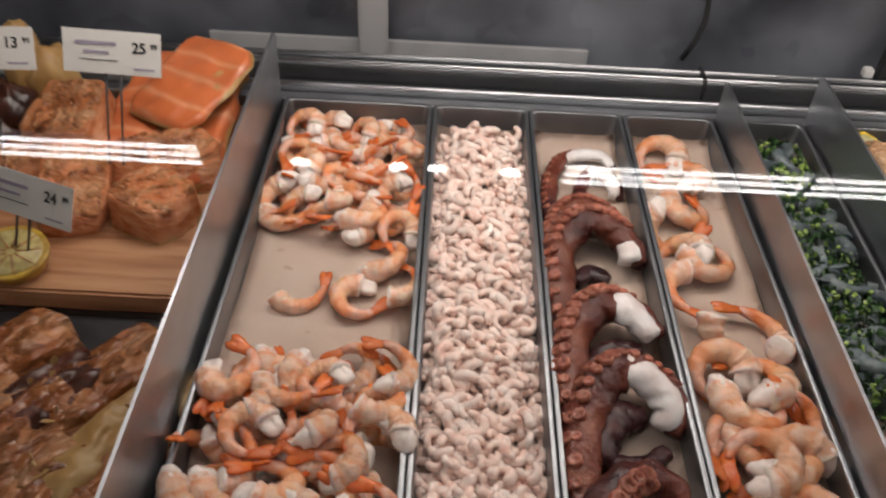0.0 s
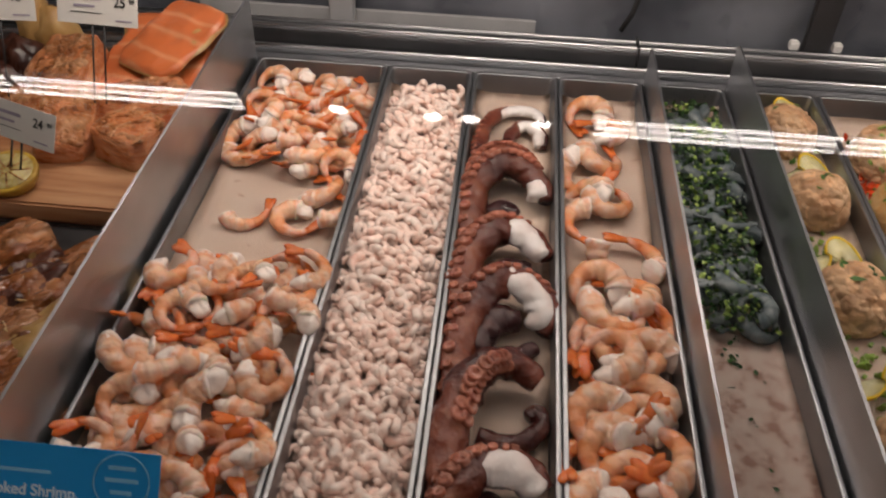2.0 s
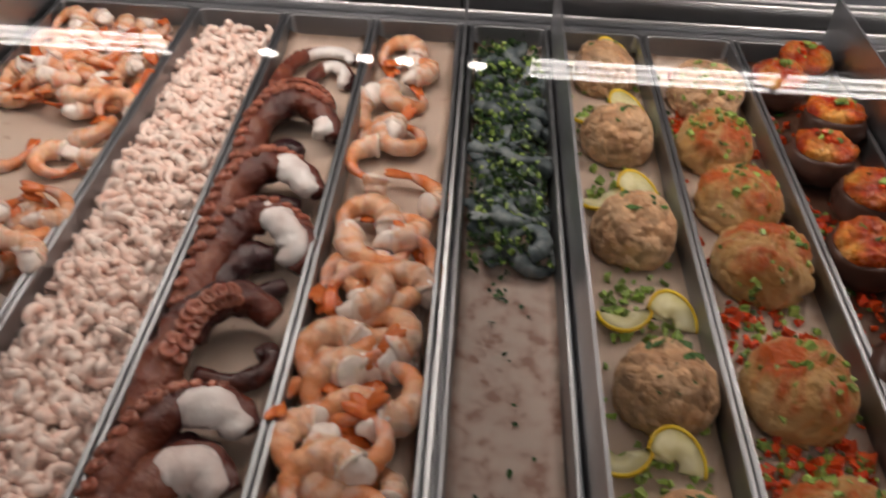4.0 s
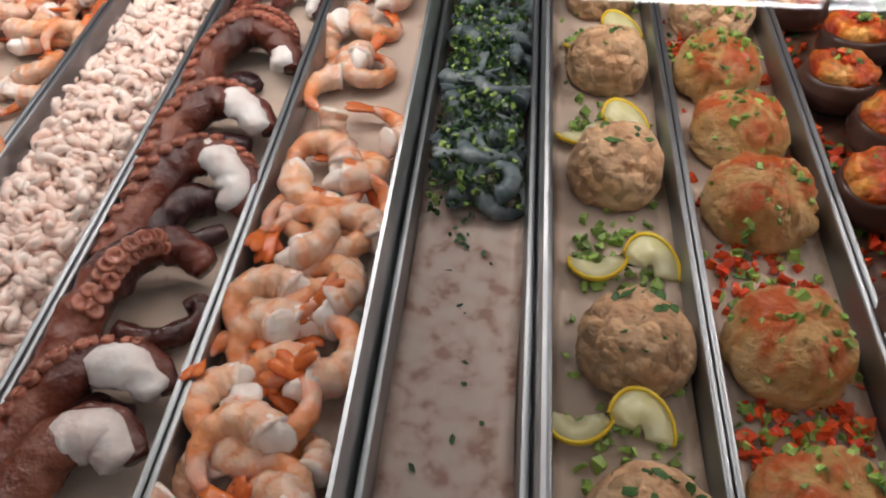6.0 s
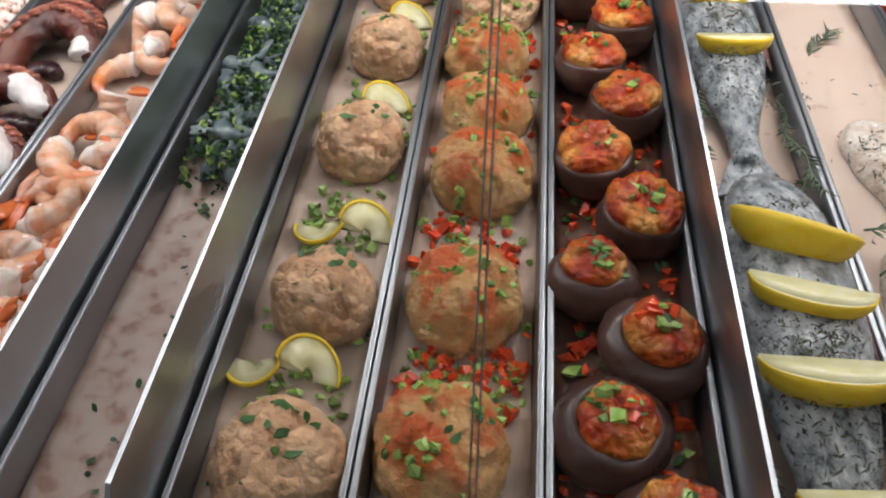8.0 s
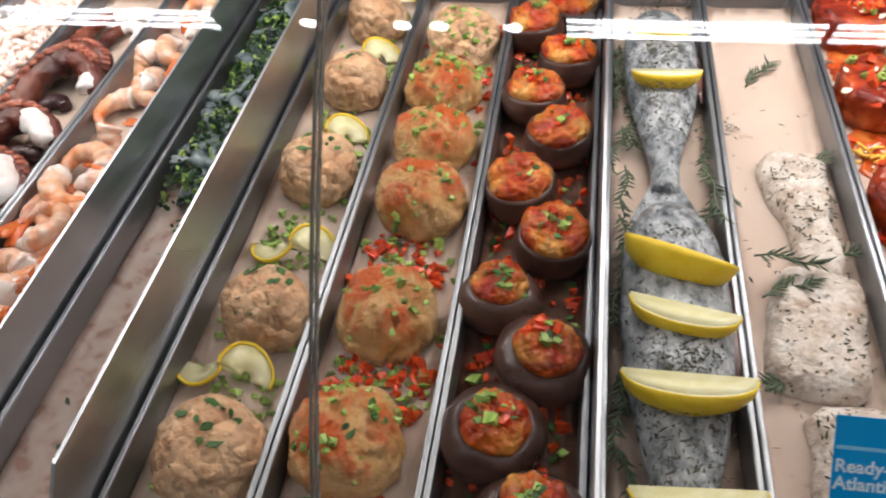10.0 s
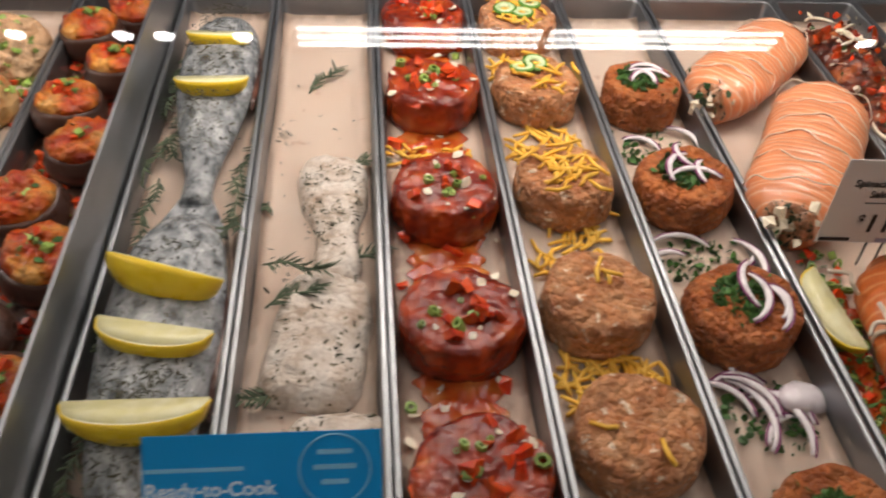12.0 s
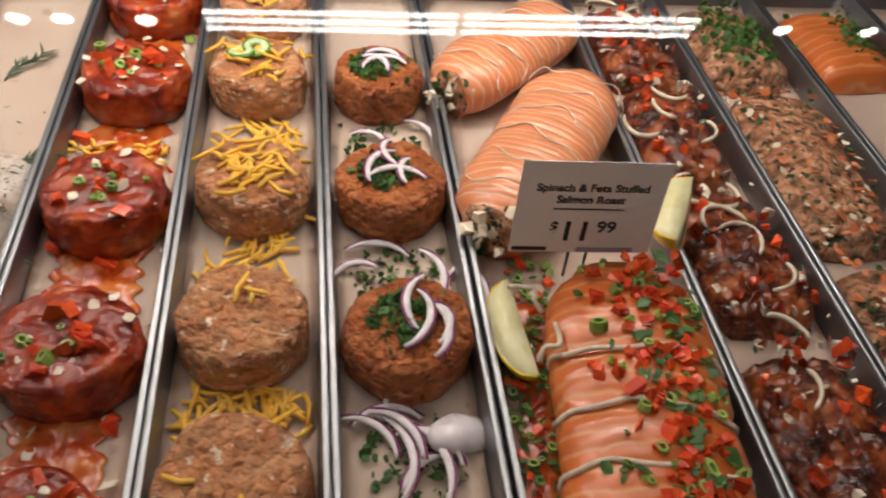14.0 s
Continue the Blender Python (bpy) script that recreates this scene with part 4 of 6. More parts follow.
def octopus_arm(pts, rad, seed, cut=None, side_sign=-1, suckers=(1, 34), scale=0.33, label="", back=0.5):
    """An arm along a line; from the share cut onwards its front side shows white flesh."""
    base = Vector((pts[0][0], pts[0][1], 0))
    ob = thing("octopus", None, None, Matrix.Translation(base), label or ("red-brown cooked octopus arm with suckers and a white cut end" if cut else "red-brown cooked octopus arm lined with suckers"), "octopus", "octopus arms")
    rng = random.Random(seed)
    n = 44
    line = [p - base for p in arc_path(pts, n)]
    radii = [float(np.interp(k / n * (len(rad) - 1), range(len(rad)), rad)) for k in range(n + 1)]
    for p, r in zip(line, radii):
        p.z = max(p.z, r * 0.85)
    skin = list(line)
    skin_r = list(radii)
    if cut:
        c = int(cut * n)
        flesh, flesh_r = [], []
        for k in range(c, n + 1):
            f = min(1.0, (k - c) / 8)
            d = (line[min(k + 1, n)] - line[k - 1]).normalized()
            side = d.cross(Vector((0, 0, 1))).normalized()
            skin[k] = line[k] - side * radii[k] * back * f - Vector((0, 0, radii[k] * 0.22 * f))
            skin_r[k] = radii[k] * (1 - 0.34 * f)
            flesh.append(line[k] + side * radii[k] * 0.30 * f + Vector((0, 0, radii[k] * 0.10 * f)))
            flesh_r.append(radii[k] * (0.80 + 0.12 * f) * (0.72 if k == n else 1))
        part("cut_end", tube(bmesh.new(), flesh, flesh_r, 14, 0.82, wob=0.32), OCTO_WHITE, ob, "white flesh at the cut end")
    part("arm", tube(bmesh.new(), skin, skin_r, 16, 0.92, wob=0.28), OCTO, ob)
    if suckers:
        part("suckers", sucker_row(skin, skin_r, side_sign, rng, suckers[0], min(suckers[1], n - 1), scale=scale), SUCKER, ob, "pale round suckers")
    return ob


# Dark flesh low under the arms; the hollows' shade is in its colour.
def octopus_dark_piece(pts, rad):
    base = Vector((pts[0][0], pts[0][1], 0))
    line = [p - base for p in arc_path(pts, 20)]
    radii = [float(np.interp(k / 20 * (len(rad) - 1), range(len(rad)), rad)) for k in range(21)]
    thing("octopus", tube(bmesh.new(), line, radii, 12, 0.85, wob=0.3), OCTO_DARK, Matrix.Translation(base), "dark purple octopus flesh, coloured with the shade beneath an arm", "octopus", "octopus arms")


def octopus_tray():
    octopus_arm([(0.118, 0.93, 0.014), (0.120, 0.985, 0.022), (0.132, 1.022, 0.027), (0.158, 1.038, 0.028), (0.186, 1.026, 0.024), (0.200, 1.000, 0.016)], [0.014, 0.016, 0.016, 0.015, 0.013, 0.009], 1, None, -1, (1, 42), 0.30)
    octopus_arm([(0.121, 0.83, 0.014), (0.119, 0.91, 0.021), (0.127, 0.968, 0.030), (0.152, 0.998, 0.036), (0.183, 0.992, 0.035), (0.200, 0.970, 0.030), (0.206, 0.946, 0.024)], [0.015, 0.018, 0.020, 0.020, 0.018, 0.016, 0.015], 2, 0.80)
    octopus_arm([(0.121, 0.70, 0.014), (0.119, 0.78, 0.022), (0.131, 0.838, 0.033), (0.160, 0.864, 0.038), (0.190, 0.857, 0.036), (0.210, 0.832, 0.026)], [0.015, 0.019, 0.0205, 0.020, 0.018, 0.013], 3, 0.60)
    octopus_arm([(0.123, 0.60, 0.014), (0.121, 0.68, 0.020), (0.137, 0.748, 0.031), (0.166, 0.778, 0.038), (0.194, 0.770, 0.037), (0.211, 0.744, 0.030), (0.204, 0.722, 0.020)], [0.014, 0.018, 0.020, 0.019, 0.019, 0.017, 0.012], 4, 0.48)
    octopus_arm([(0.126, 0.47, 0.014), (0.122, 0.56, 0.022), (0.131, 0.622, 0.031), (0.155, 0.655, 0.036), (0.182, 0.662, 0.032), (0.206, 0.650, 0.022)], [0.017, 0.020, 0.021, 0.019, 0.016, 0.012], 5, None, 1, (12, 34), 0.36)
    octopus_arm([(0.124, 0.38, 0.014), (0.119, 0.455, 0.022), (0.134, 0.512, 0.032), (0.160, 0.538, 0.037), (0.190, 0.540, 0.034), (0.211, 0.524, 0.024)], [0.016, 0.019, 0.020, 0.019, 0.018, 0.013], 6, 0.50)
    octopus_arm([(0.136, 0.37, 0.016), (0.142, 0.43, 0.026), (0.160, 0.474, 0.034), (0.186, 0.484, 0.034), (0.206, 0.466, 0.025)], [0.018, 0.021, 0.021, 0.019, 0.014], 7, 0.45, -1, None)
    octopus_arm([(0.150, 0.585, 0.014), (0.174, 0.580, 0.012), (0.198, 0.588, 0.012), (0.211, 0.606, 0.012), (0.206, 0.620, 0.013), (0.197, 0.613, 0.013)], [0.011, 0.0105, 0.0095, 0.009, 0.0085, 0.006], 8, None, 1, None, label="thin dark curled octopus arm tip on the paper")
    octopus_arm([(0.120, 1.035, 0.012), (0.120, 1.085, 0.014), (0.136, 1.140, 0.015), (0.166, 1.168, 0.014), (0.198, 1.165, 0.013), (0.207, 1.145, 0.012)], [0.0105, 0.011, 0.011, 0.010, 0.009, 0.006], 9, 0.42, -1, (2, 30), 0.26, "thin curled octopus arm tip with pale inside", 0.4)
    octopus_arm([(0.158, 1.062, 0.011), (0.164, 1.105, 0.014), (0.184, 1.128, 0.016), (0.204, 1.112, 0.013), (0.205, 1.082, 0.011)], [0.009, 0.010, 0.0105, 0.010, 0.008], 10, 0.30, -1, None, label="white and purple octopus arm end on the paper")
    octopus_dark_piece([(0.140, 0.925, 0.010), (0.158, 0.940, 0.011), (0.176, 0.928, 0.010)], [0.010, 0.012, 0.009])
    octopus_dark_piece([(0.140, 0.800, 0.012), (0.166, 0.822, 0.014), (0.196, 0.826, 0.012)], [0.013, 0.015, 0.010])
    octopus_dark_piece([(0.136, 0.690, 0.014), (0.160, 0.735, 0.016), (0.185, 0.742, 0.014)], [0.016, 0.019, 0.014])
    octopus_dark_piece([(0.150, 0.690, 0.012), (0.178, 0.688, 0.013), (0.204, 0.706, 0.012)], [0.011, 0.0115, 0.008])
    octopus_dark_piece([(0.136, 0.470, 0.014), (0.160, 0.505, 0.016), (0.190, 0.508, 0.012)], [0.014, 0.016, 0.010])


octopus_tray()


def raw_tray():
    rng = random.Random(5)
    for x, y, z in heap(0.396, 0.448, 0.770, 1.18, 0.025, 2, 1, rng):
        body, end, tail = SHRIMPS[rng.randrange(4)]
        ob = thing("raw_shrimp", None, None, pose(x, y, z, rng.gauss(0, 14), rng.gauss(0, 14), rng.uniform(0, 360)) @ Matrix.Diagonal((0.78, 0.78, 0.78, 1)),
                   "glossy grey raw shrimp coated in chopped green herbs", "shrimp", "raw shrimp")
        part("body", body.copy(), RAW, ob).data.materials[0] = RAW
        part("tail_fan", tail.copy(), RAW, ob).data.materials[0] = RAW
    pts = []
    for _ in range(2500):
        x, y = rng.uniform(0.378, 0.465), rng.uniform(0.75, 1.2)
        h = 0.030 + 0.008 * noise.noise(Vector((x * 40, y * 30, 2)))
        edge = min(1.0, min(x - 0.370, 0.473 - x) / 0.02, (y - 0.74) / 0.03)
        pts.append((x, y, h * max(0.1, edge) + rng.uniform(-0.006, 0.004)))
    bits("chopped_herbs", pts[:1500], "leaf", 0.0068, HERB_DARK, "dark green chopped herbs over raw shrimp", "herbs", rng, False)
    bits("sliced_scallion", pts[2200:2480], "dice", 0.0052, SCALLION, "pale green scallion pieces over raw shrimp", "scallion", rng, False)
    spots = [(0.415 + rng.gauss(0, 0.008), 0.722 + rng.gauss(0, 0.012), 0.002) for _ in range(12)] + [(rng.uniform(0.39, 0.46), rng.uniform(0.4, 0.74), 0.002) for _ in range(16)]
    bits("herb_crumbs", spots, "leaf", 0.006, HERB_DARK, "scattered dark herb crumbs on stained paper", "herbs", rng)


raw_tray()


DOME = [(0.0, 0.0), (0.92, 0.0), (1.0, 0.16), (1.0, 0.34), (0.95, 0.55), (0.84, 0.74), (0.66, 0.89), (0.42, 0.97), (0.2, 1.0), (0.0, 1.0)]
DISC = [(0.0, 0.0), (0.94, 0.0), (1.0, 0.15), (1.01, 0.45), (1.0, 0.75), (0.96, 0.92), (0.88, 1.0), (0.7, 1.02), (0.5, 1.03), (0.3, 1.03), (0.15, 1.03), (0.0, 1.03)]


def round_food(name, x, y, r, h, profile, material, label, category, group, seed, lump=0.006, freq=32, grain=0.0014, crack=0.0):
    prof = []
    for (a, b), (c, d) in zip(profile, profile[1:]):
        prof += [((a + (c - a) * q) * r, (b + (d - b) * q) * h) for q in (0, 0.34, 0.67)]
    prof.append((0.0, profile[-1][1] * h))
    bm = lathe(bmesh.new(), prof, 80, lump, freq, seed, grain=grain, crack=crack)
    return thing(name, bm, material, pose(x, y, 0.002, 0, 0, (seed * 67) % 360), label, category, group)


def top_height(foods, x, y, dome):
    best = 0.0025
    for fx, fy, r, h in foods:
        q = math.hypot(x - fx, y - fy) / r
        if q < 0.98:
            best = max(best, h * (math.sqrt(max(0, 1 - q ** 2.6)) if dome else (1.0 if q < 0.9 else 0.8)) + 0.002)
    return best


def strew(foods, rng, n, x0, x1, y0, y1, dome=True, onto=0.5, spread=0.6):
    """Places for garnish: a share of it on the foods, the rest over the paper."""
    pts = []
    while len(pts) < n:
        if rng.random() < onto:
            fx, fy, r, h = rng.choice(foods)
            a, q = rng.uniform(0, 6.3), r * spread * math.sqrt(rng.random())
            x, y = fx + q * math.cos(a), fy + q * math.sin(a)
        else:
            x, y = rng.uniform(x0, x1), rng.uniform(y0, y1)
        if x0 < x < x1 and y0 < y < y1:
            pts.append((x, y, top_height(foods, x, y, dome)))
    return pts


def lemon_twist(x, y, spin, group="lemon twists"):
    """A lemon slice cut to its centre and twisted into an S."""
    ob = thing("lemon_twist", None, None, pose(x, y, 0.0, 0, 0, spin), "twisted thin lemon slice with yellow rind", "lemon", group)
    rind, flesh = bmesh.new(), bmesh.new()
    for bm, r0, r1, t in ((rind, 0.0235, 0.0262, 0.0040), (flesh, 0.004, 0.0235, 0.0034)):
        rows = []
        for k in range(33):
            u = k / 32
            half = -1 if u < 0.5 else 1
            a = (u * 2 if u < 0.5 else (u - 0.5) * 2) * math.pi
            cx = half * 0.0225
            ring = []
            for rr in (r0, r1):
                px = cx - rr * math.cos(a) if half < 0 else cx - rr * math.cos(a)
                py = rr * math.sin(a) * (-1 if half < 0 else 1)
                tip = 0.004 + 0.020 * math.sin(u * math.pi) * (0.3 + 0.7 * rr / 0.0262) * (1 + 0.5 * math.sin(a) * half)
                ring += [(px, py, tip), (px, py, tip + t)]
            rows.append([bm.verts.new(p) for p in (ring[0], ring[2], ring[3], ring[1])])
        for p, q in zip(rows, rows[1:]):
            for i in range(4):
                bm.faces.new((p[i], p[(i + 1) % 4], q[(i + 1) % 4], q[i]))
        bm.faces.new(rows[0])
        bm.faces.new(rows[-1])
    part("rind", rind, RIND, ob, "yellow rind")
    part("flesh", flesh, PULP, ob, "pale translucent flesh")



def lemon_wedge(x, y, z, spin, tilt=0, lean=0, length=0.1, label="pale juicy lemon wedge with thin yellow rind", open_angle=0.85, depth=0.33):
    """A boat-shaped wedge, cut faces up."""
    ob = thing("lemon_wedge", None, None, pose(x, y, z, tilt, lean, spin), label, "lemon", "lemon wedges")
    n = 20
    for name, scale_, material, look_of in (("rind", 1.0, RIND, "yellow rind"), ("pith", 0.957, PITH, "white pith"), ("pulp", 0.90, PULP, "pale pulp")):
        bm = bmesh.new()
        rows = []
        for k in range(n + 1):
            u = -1 + 2 * k / n
            r = length * depth * math.sqrt(max(0.0, 1 - u * u)) * scale_ + 0.0004
            row = []
            angles = np.linspace(-open_angle, open_angle, 9)
            if name != "pulp":
                row = [(u * length / 2 * scale_, r * math.sin(a), -r * math.cos(a)) for a in angles] + [(u * length / 2 * 0.96 * scale_, r * 0.95 * math.sin(a), -r * 0.95 * math.cos(a)) for a in angles[::-1]]
            else:
                row = [(u * length / 2 * 0.97, r * math.sin(a), -r * math.cos(a)) for a in angles] + [(u * length / 2 * 0.97, 0.0, 0.002)]
            rows.append([bm.verts.new(p) for p in row])
        m = len(rows[0])
        for p, q in zip(rows, rows[1:]):
            for i in range(m):
                bm.faces.new((p[i], p[(i + 1) % m], q[(i + 1) % m], q[i]))
        part(name, bm, material, ob, look_of)


def crab_cakes():
    rng = random.Random(21)
    foods = []
    for i, (x, y, r) in enumerate(((0.550, 1.150, 0.045), (0.552, 0.990, 0.045), (0.552, 0.812, 0.047), (0.556, 0.602, 0.047), (0.555, 0.446, 0.050))):
        round_food("crab_cake", x, y, r * 0.95, 0.058, DOME, CAKE, "round tan crab cake flecked with parsley", "crab cake", "plain crab cakes", i + 1, 0.0044, 24, 0.0016, 0.0055)
        foods.append((x, y, r * 0.95, 0.057))
    bits("parsley_leaves", strew(foods, rng, 46, 0.505, 0.592, 0.38, 1.2, onto=0.95, spread=0.7), "leaf", 0.011, HERB, "chopped parsley on crab cakes", "herbs", rng)
    near = [(x, y - 0.10, 0.045, 0.0) for x, y, r, h in foods]
    bits("sliced_scallion", strew(near, rng, 330, 0.502, 0.596, 0.38, 1.2, onto=0.7, spread=0.9), "dice", 0.0066, SCALLION, "chopped green scallion strewn on the paper", "scallion", rng, False)
    for x, y, spin in ((0.548, 1.205, 10), (0.552, 1.06, 12), (0.545, 0.885, 5), (0.555, 0.695, -12), (0.535, 0.535, -14)):
        lemon_twist(x, y, spin)
    foods = []
    for i, (x, y, r) in enumerate(((0.678, 1.105, 0.052), (0.670, 0.985, 0.050), (0.676, 0.878, 0.050), (0.677, 0.770, 0.052), (0.674, 0.609, 0.052), (0.668, 0.468, 0.052))):
        round_food("spiced_crab_cake", x, y, r * 0.94, 0.058, DOME, CAKE if i == 0 else CAKE_SPICED, "round golden crab cake dusted with red paprika", "crab cake", "spiced crab cakes", i + 11, 0.0062, 26, 0.0022, 0.008)
        foods.append((x, y, r * 0.95, 0.057))
    gaps = [(0.674, y, 0.052, 0.0) for y in (0.69, 0.535, 1.04, 0.40)]
    bits("diced_pepper", strew(gaps, rng, 420, 0.624, 0.727, 0.37, 1.18, onto=0.82, spread=0.95), "dice", 0.0078, RED_DICE, "diced red pepper strewn between crab cakes", "pepper", rng, False)
    bits("sliced_scallion", strew(gaps + gaps + foods, rng, 400, 0.624, 0.727, 0.37, 1.18, onto=0.85, spread=0.95), "dice", 0.0066, SCALLION, "chopped green scallion strewn between crab cakes", "scallion", rng, False)
    bits("parsley_leaves", strew(gaps + gaps + foods, rng, 100, 0.624, 0.727, 0.37, 1.18, onto=0.85, spread=0.9), "leaf", 0.0085, HERB, "chopped parsley on spiced crab cakes", "herbs", rng)


crab_cakes()


def stuffed_mushrooms():
    rng = random.Random(31)
    foods = []
    for i, (x, y) in enumerate(((0.824, 1.183), (0.776, 1.126), (0.826, 1.037), (0.785, 0.959), (0.819, 0.882), (0.786, 0.791), (0.822, 0.711), (0.778, 0.632), (0.822, 0.568), (0.786, 0.488), (0.825, 0.41))):
        ob = thing("stuffed_mushroom", None, None, pose(x, y, 0.001, rng.uniform(-8, 4), rng.uniform(-6, 6), rng.uniform(0, 360)), "brown mushroom cap filled with orange crab stuffing", "mushroom", "stuffed mushrooms")
        r = 0.037 if i < 8 else 0.041
        f = 0.88 if i < 7 else 0.70
        cap = lathe(bmesh.new(), [(0, 0), (0.42 * r, 0.0), (0.80 * r, 0.006), (1.0 * r, 0.014), (1.10 * r, 0.023), (1.08 * r, 0.031), (min(1.0, f + 0.22) * r, 0.039), ((f + 0.10) * r, 0.043), (f * r, 0.044), ((f - 0.08) * r, 0.040), ((f - 0.16) * r, 0.033), (0, 0.030)], 36, 0.0035, 24, i)
        part("cap", cap, MUSHROOM, ob)
        w = 1.10 if i < 7 else 0.86
        heaped = [(0, 0.028), (0.66 * w * r, 0.033), (0.80 * w * r, 0.040), (0.84 * w * r, 0.046), (0.78 * w * r, 0.052), (0.62 * w * r, 0.056), (0.44 * w * r, 0.058), (0.28 * w * r, 0.058), (0.14 * w * r, 0.057), (0, 0.057)]
        part("stuffing", lathe(bmesh.new(), heaped, 44, 0.007, 48, i + 40, grain=0.002, crack=0.004), STUFFING, ob, "orange browned stuffing")
        foods.append((x, y, r * 0.85, 0.058))
    bits("diced_pepper", [p for p in strew(foods, rng, 480, 0.754, 0.852, 0.37, 1.2, onto=0.04) if p[2] < 0.02 or rng.random() < 0.2], "dice", 0.0080, RED_DICE, "diced red pepper between stuffed mushrooms", "pepper", rng, False)
    bits("sliced_scallion", strew(foods, rng, 90, 0.754, 0.852, 0.37, 1.2, onto=0.6, spread=0.5), "dice", 0.0066, SCALLION, "green scallion on stuffed mushrooms", "scallion", rng)
    bits("parsley_leaves", strew(foods, rng, 230, 0.754, 0.852, 0.37, 1.2, onto=0.3), "leaf", 0.0085, HERB, "chopped parsley round stuffed mushrooms", "herbs", rng)


stuffed_mushrooms()


def sprig(x, y, z, spin, length=0.07, pitch=0, seed=0):
    rng = random.Random(seed)
    bm = bmesh.new()
    line = arc_path([(0, 0, 0), (length * 0.35, 0.004, 0.004), (length * 0.7, -0.003, 0.006), (length, 0.003, 0.004)], 12)
    tube(bm, line, [0.0012] * 13, 5)
    for k in range(34):
        p = line[min(12, 1 + k // 3)]
        a = rng.choice((-1, 1)) * rng.uniform(0.4, 0.9)
        d = Vector((math.cos(a), math.sin(a), rng.uniform(-0.1, 0.5))).normalized() * rng.uniform(0.010, 0.018)
        tube(bm, [p, p + d * 0.5, p + d], [0.0008, 0.0014, 0.0003], 4, 0.6)
    thing("rosemary_sprig", bm, ROSEMARY, pose(x, y, z, 0, pitch, spin), "grey-green rosemary sprig lying beside fish", "herb sprig", "rosemary sprigs")


def whole_fish(x, y_head, length, width, height, label, lift=0.0, yaw=0):
    """A headed fish lying on its side, head to the back of the counter."""
    ob = thing("whole_fish", None, None, pose(x, y_head, 0.002 + lift, 0, 0, yaw), label, "fish", "whole fish")
    ks = 26
    stations = [(0.0, 0.16), (0.06, 0.55), (0.14, 0.82), (0.25, 0.97), (0.4, 1.0), (0.55, 0.92), (0.7, 0.72), (0.82, 0.46), (0.9, 0.34), (1.0, 0.34)]
    bm = bmesh.new()
    rings = []
    for k in range(ks + 1):
        u = k / ks
        w = float(np.interp(u, [s[0] for s in stations], [s[1] for s in stations]))
        ring = []
        for j in range(18):
            a = 2 * math.pi * j / 18
            zz = math.sin(a) * height / 2 * w ** 0.8
            ring.append(bm.verts.new((math.cos(a) * width / 2 * w, -u * length, max(0.0, zz + height / 2 * w ** 0.8 - 0.0) + 0.001 * noise.noise(Vector((k, j, x * 9))))))
        rings.append(ring)
    for p, q in zip(rings, rings[1:]):
        for j in range(18):
            bm.faces.new((p[j], p[(j + 1) % 18], q[(j + 1) % 18], q[j]))
    bm.faces.new(rings[0])
    bm.faces.new(rings[-1])
    part("body", bm, FISH_SKIN, ob)
    # gill cover
    gill = bmesh.new()
    pts = [(math.sin(a) * width * 0.40, -length * 0.20 - math.cos(a) * 0.018, height * (0.93 - 0.35 * (math.sin(a) ** 2))) for a in np.linspace(-1.2, 1.2, 12)]
    tube(gill, pts, [0.0016] * 12, 6)
    part("gill_cover", gill, DARK_FISH, ob, "dark gill slit")
    tail = bmesh.new()
    outline = [(-0.17, -0.97), (0.17, -0.97), (0.42, -1.13), (0.30, -1.12), (0.0, -1.08), (-0.30, -1.12), (-0.42, -1.13)]
    lo = [tail.verts.new((a * width, b * length, height * 0.17)) for a, b in outline]
    hi = [tail.verts.new((a * width, b * length, height * 0.17 + 0.003)) for a, b in outline]
    tail.faces.new(lo)
    tail.faces.new(hi)
    for k in range(7):
        tail.faces.new((lo[k], lo[(k + 1) % 7], hi[(k + 1) % 7], hi[k]))
    part("tail_fin", tail, FISH_SKIN, ob, smooth=False)
    fin = bmesh.new()
    tube(fin, [(width * 0.49, -length * s, height * 0.45) for s in (0.3, 0.4, 0.5, 0.6)], [0.002, 0.006, 0.005, 0.001], 6, 0.4)
    part("dorsal_fin", fin, DARK_FISH, ob)
    eye = bmesh.new()
    bmesh.ops.create_icosphere(eye, subdivisions=2, radius=0.0045, matrix=pose(width * 0.1, -length * 0.085, height * 0.55))
    part("eye", eye, DARK_FISH, ob, "dark eye")


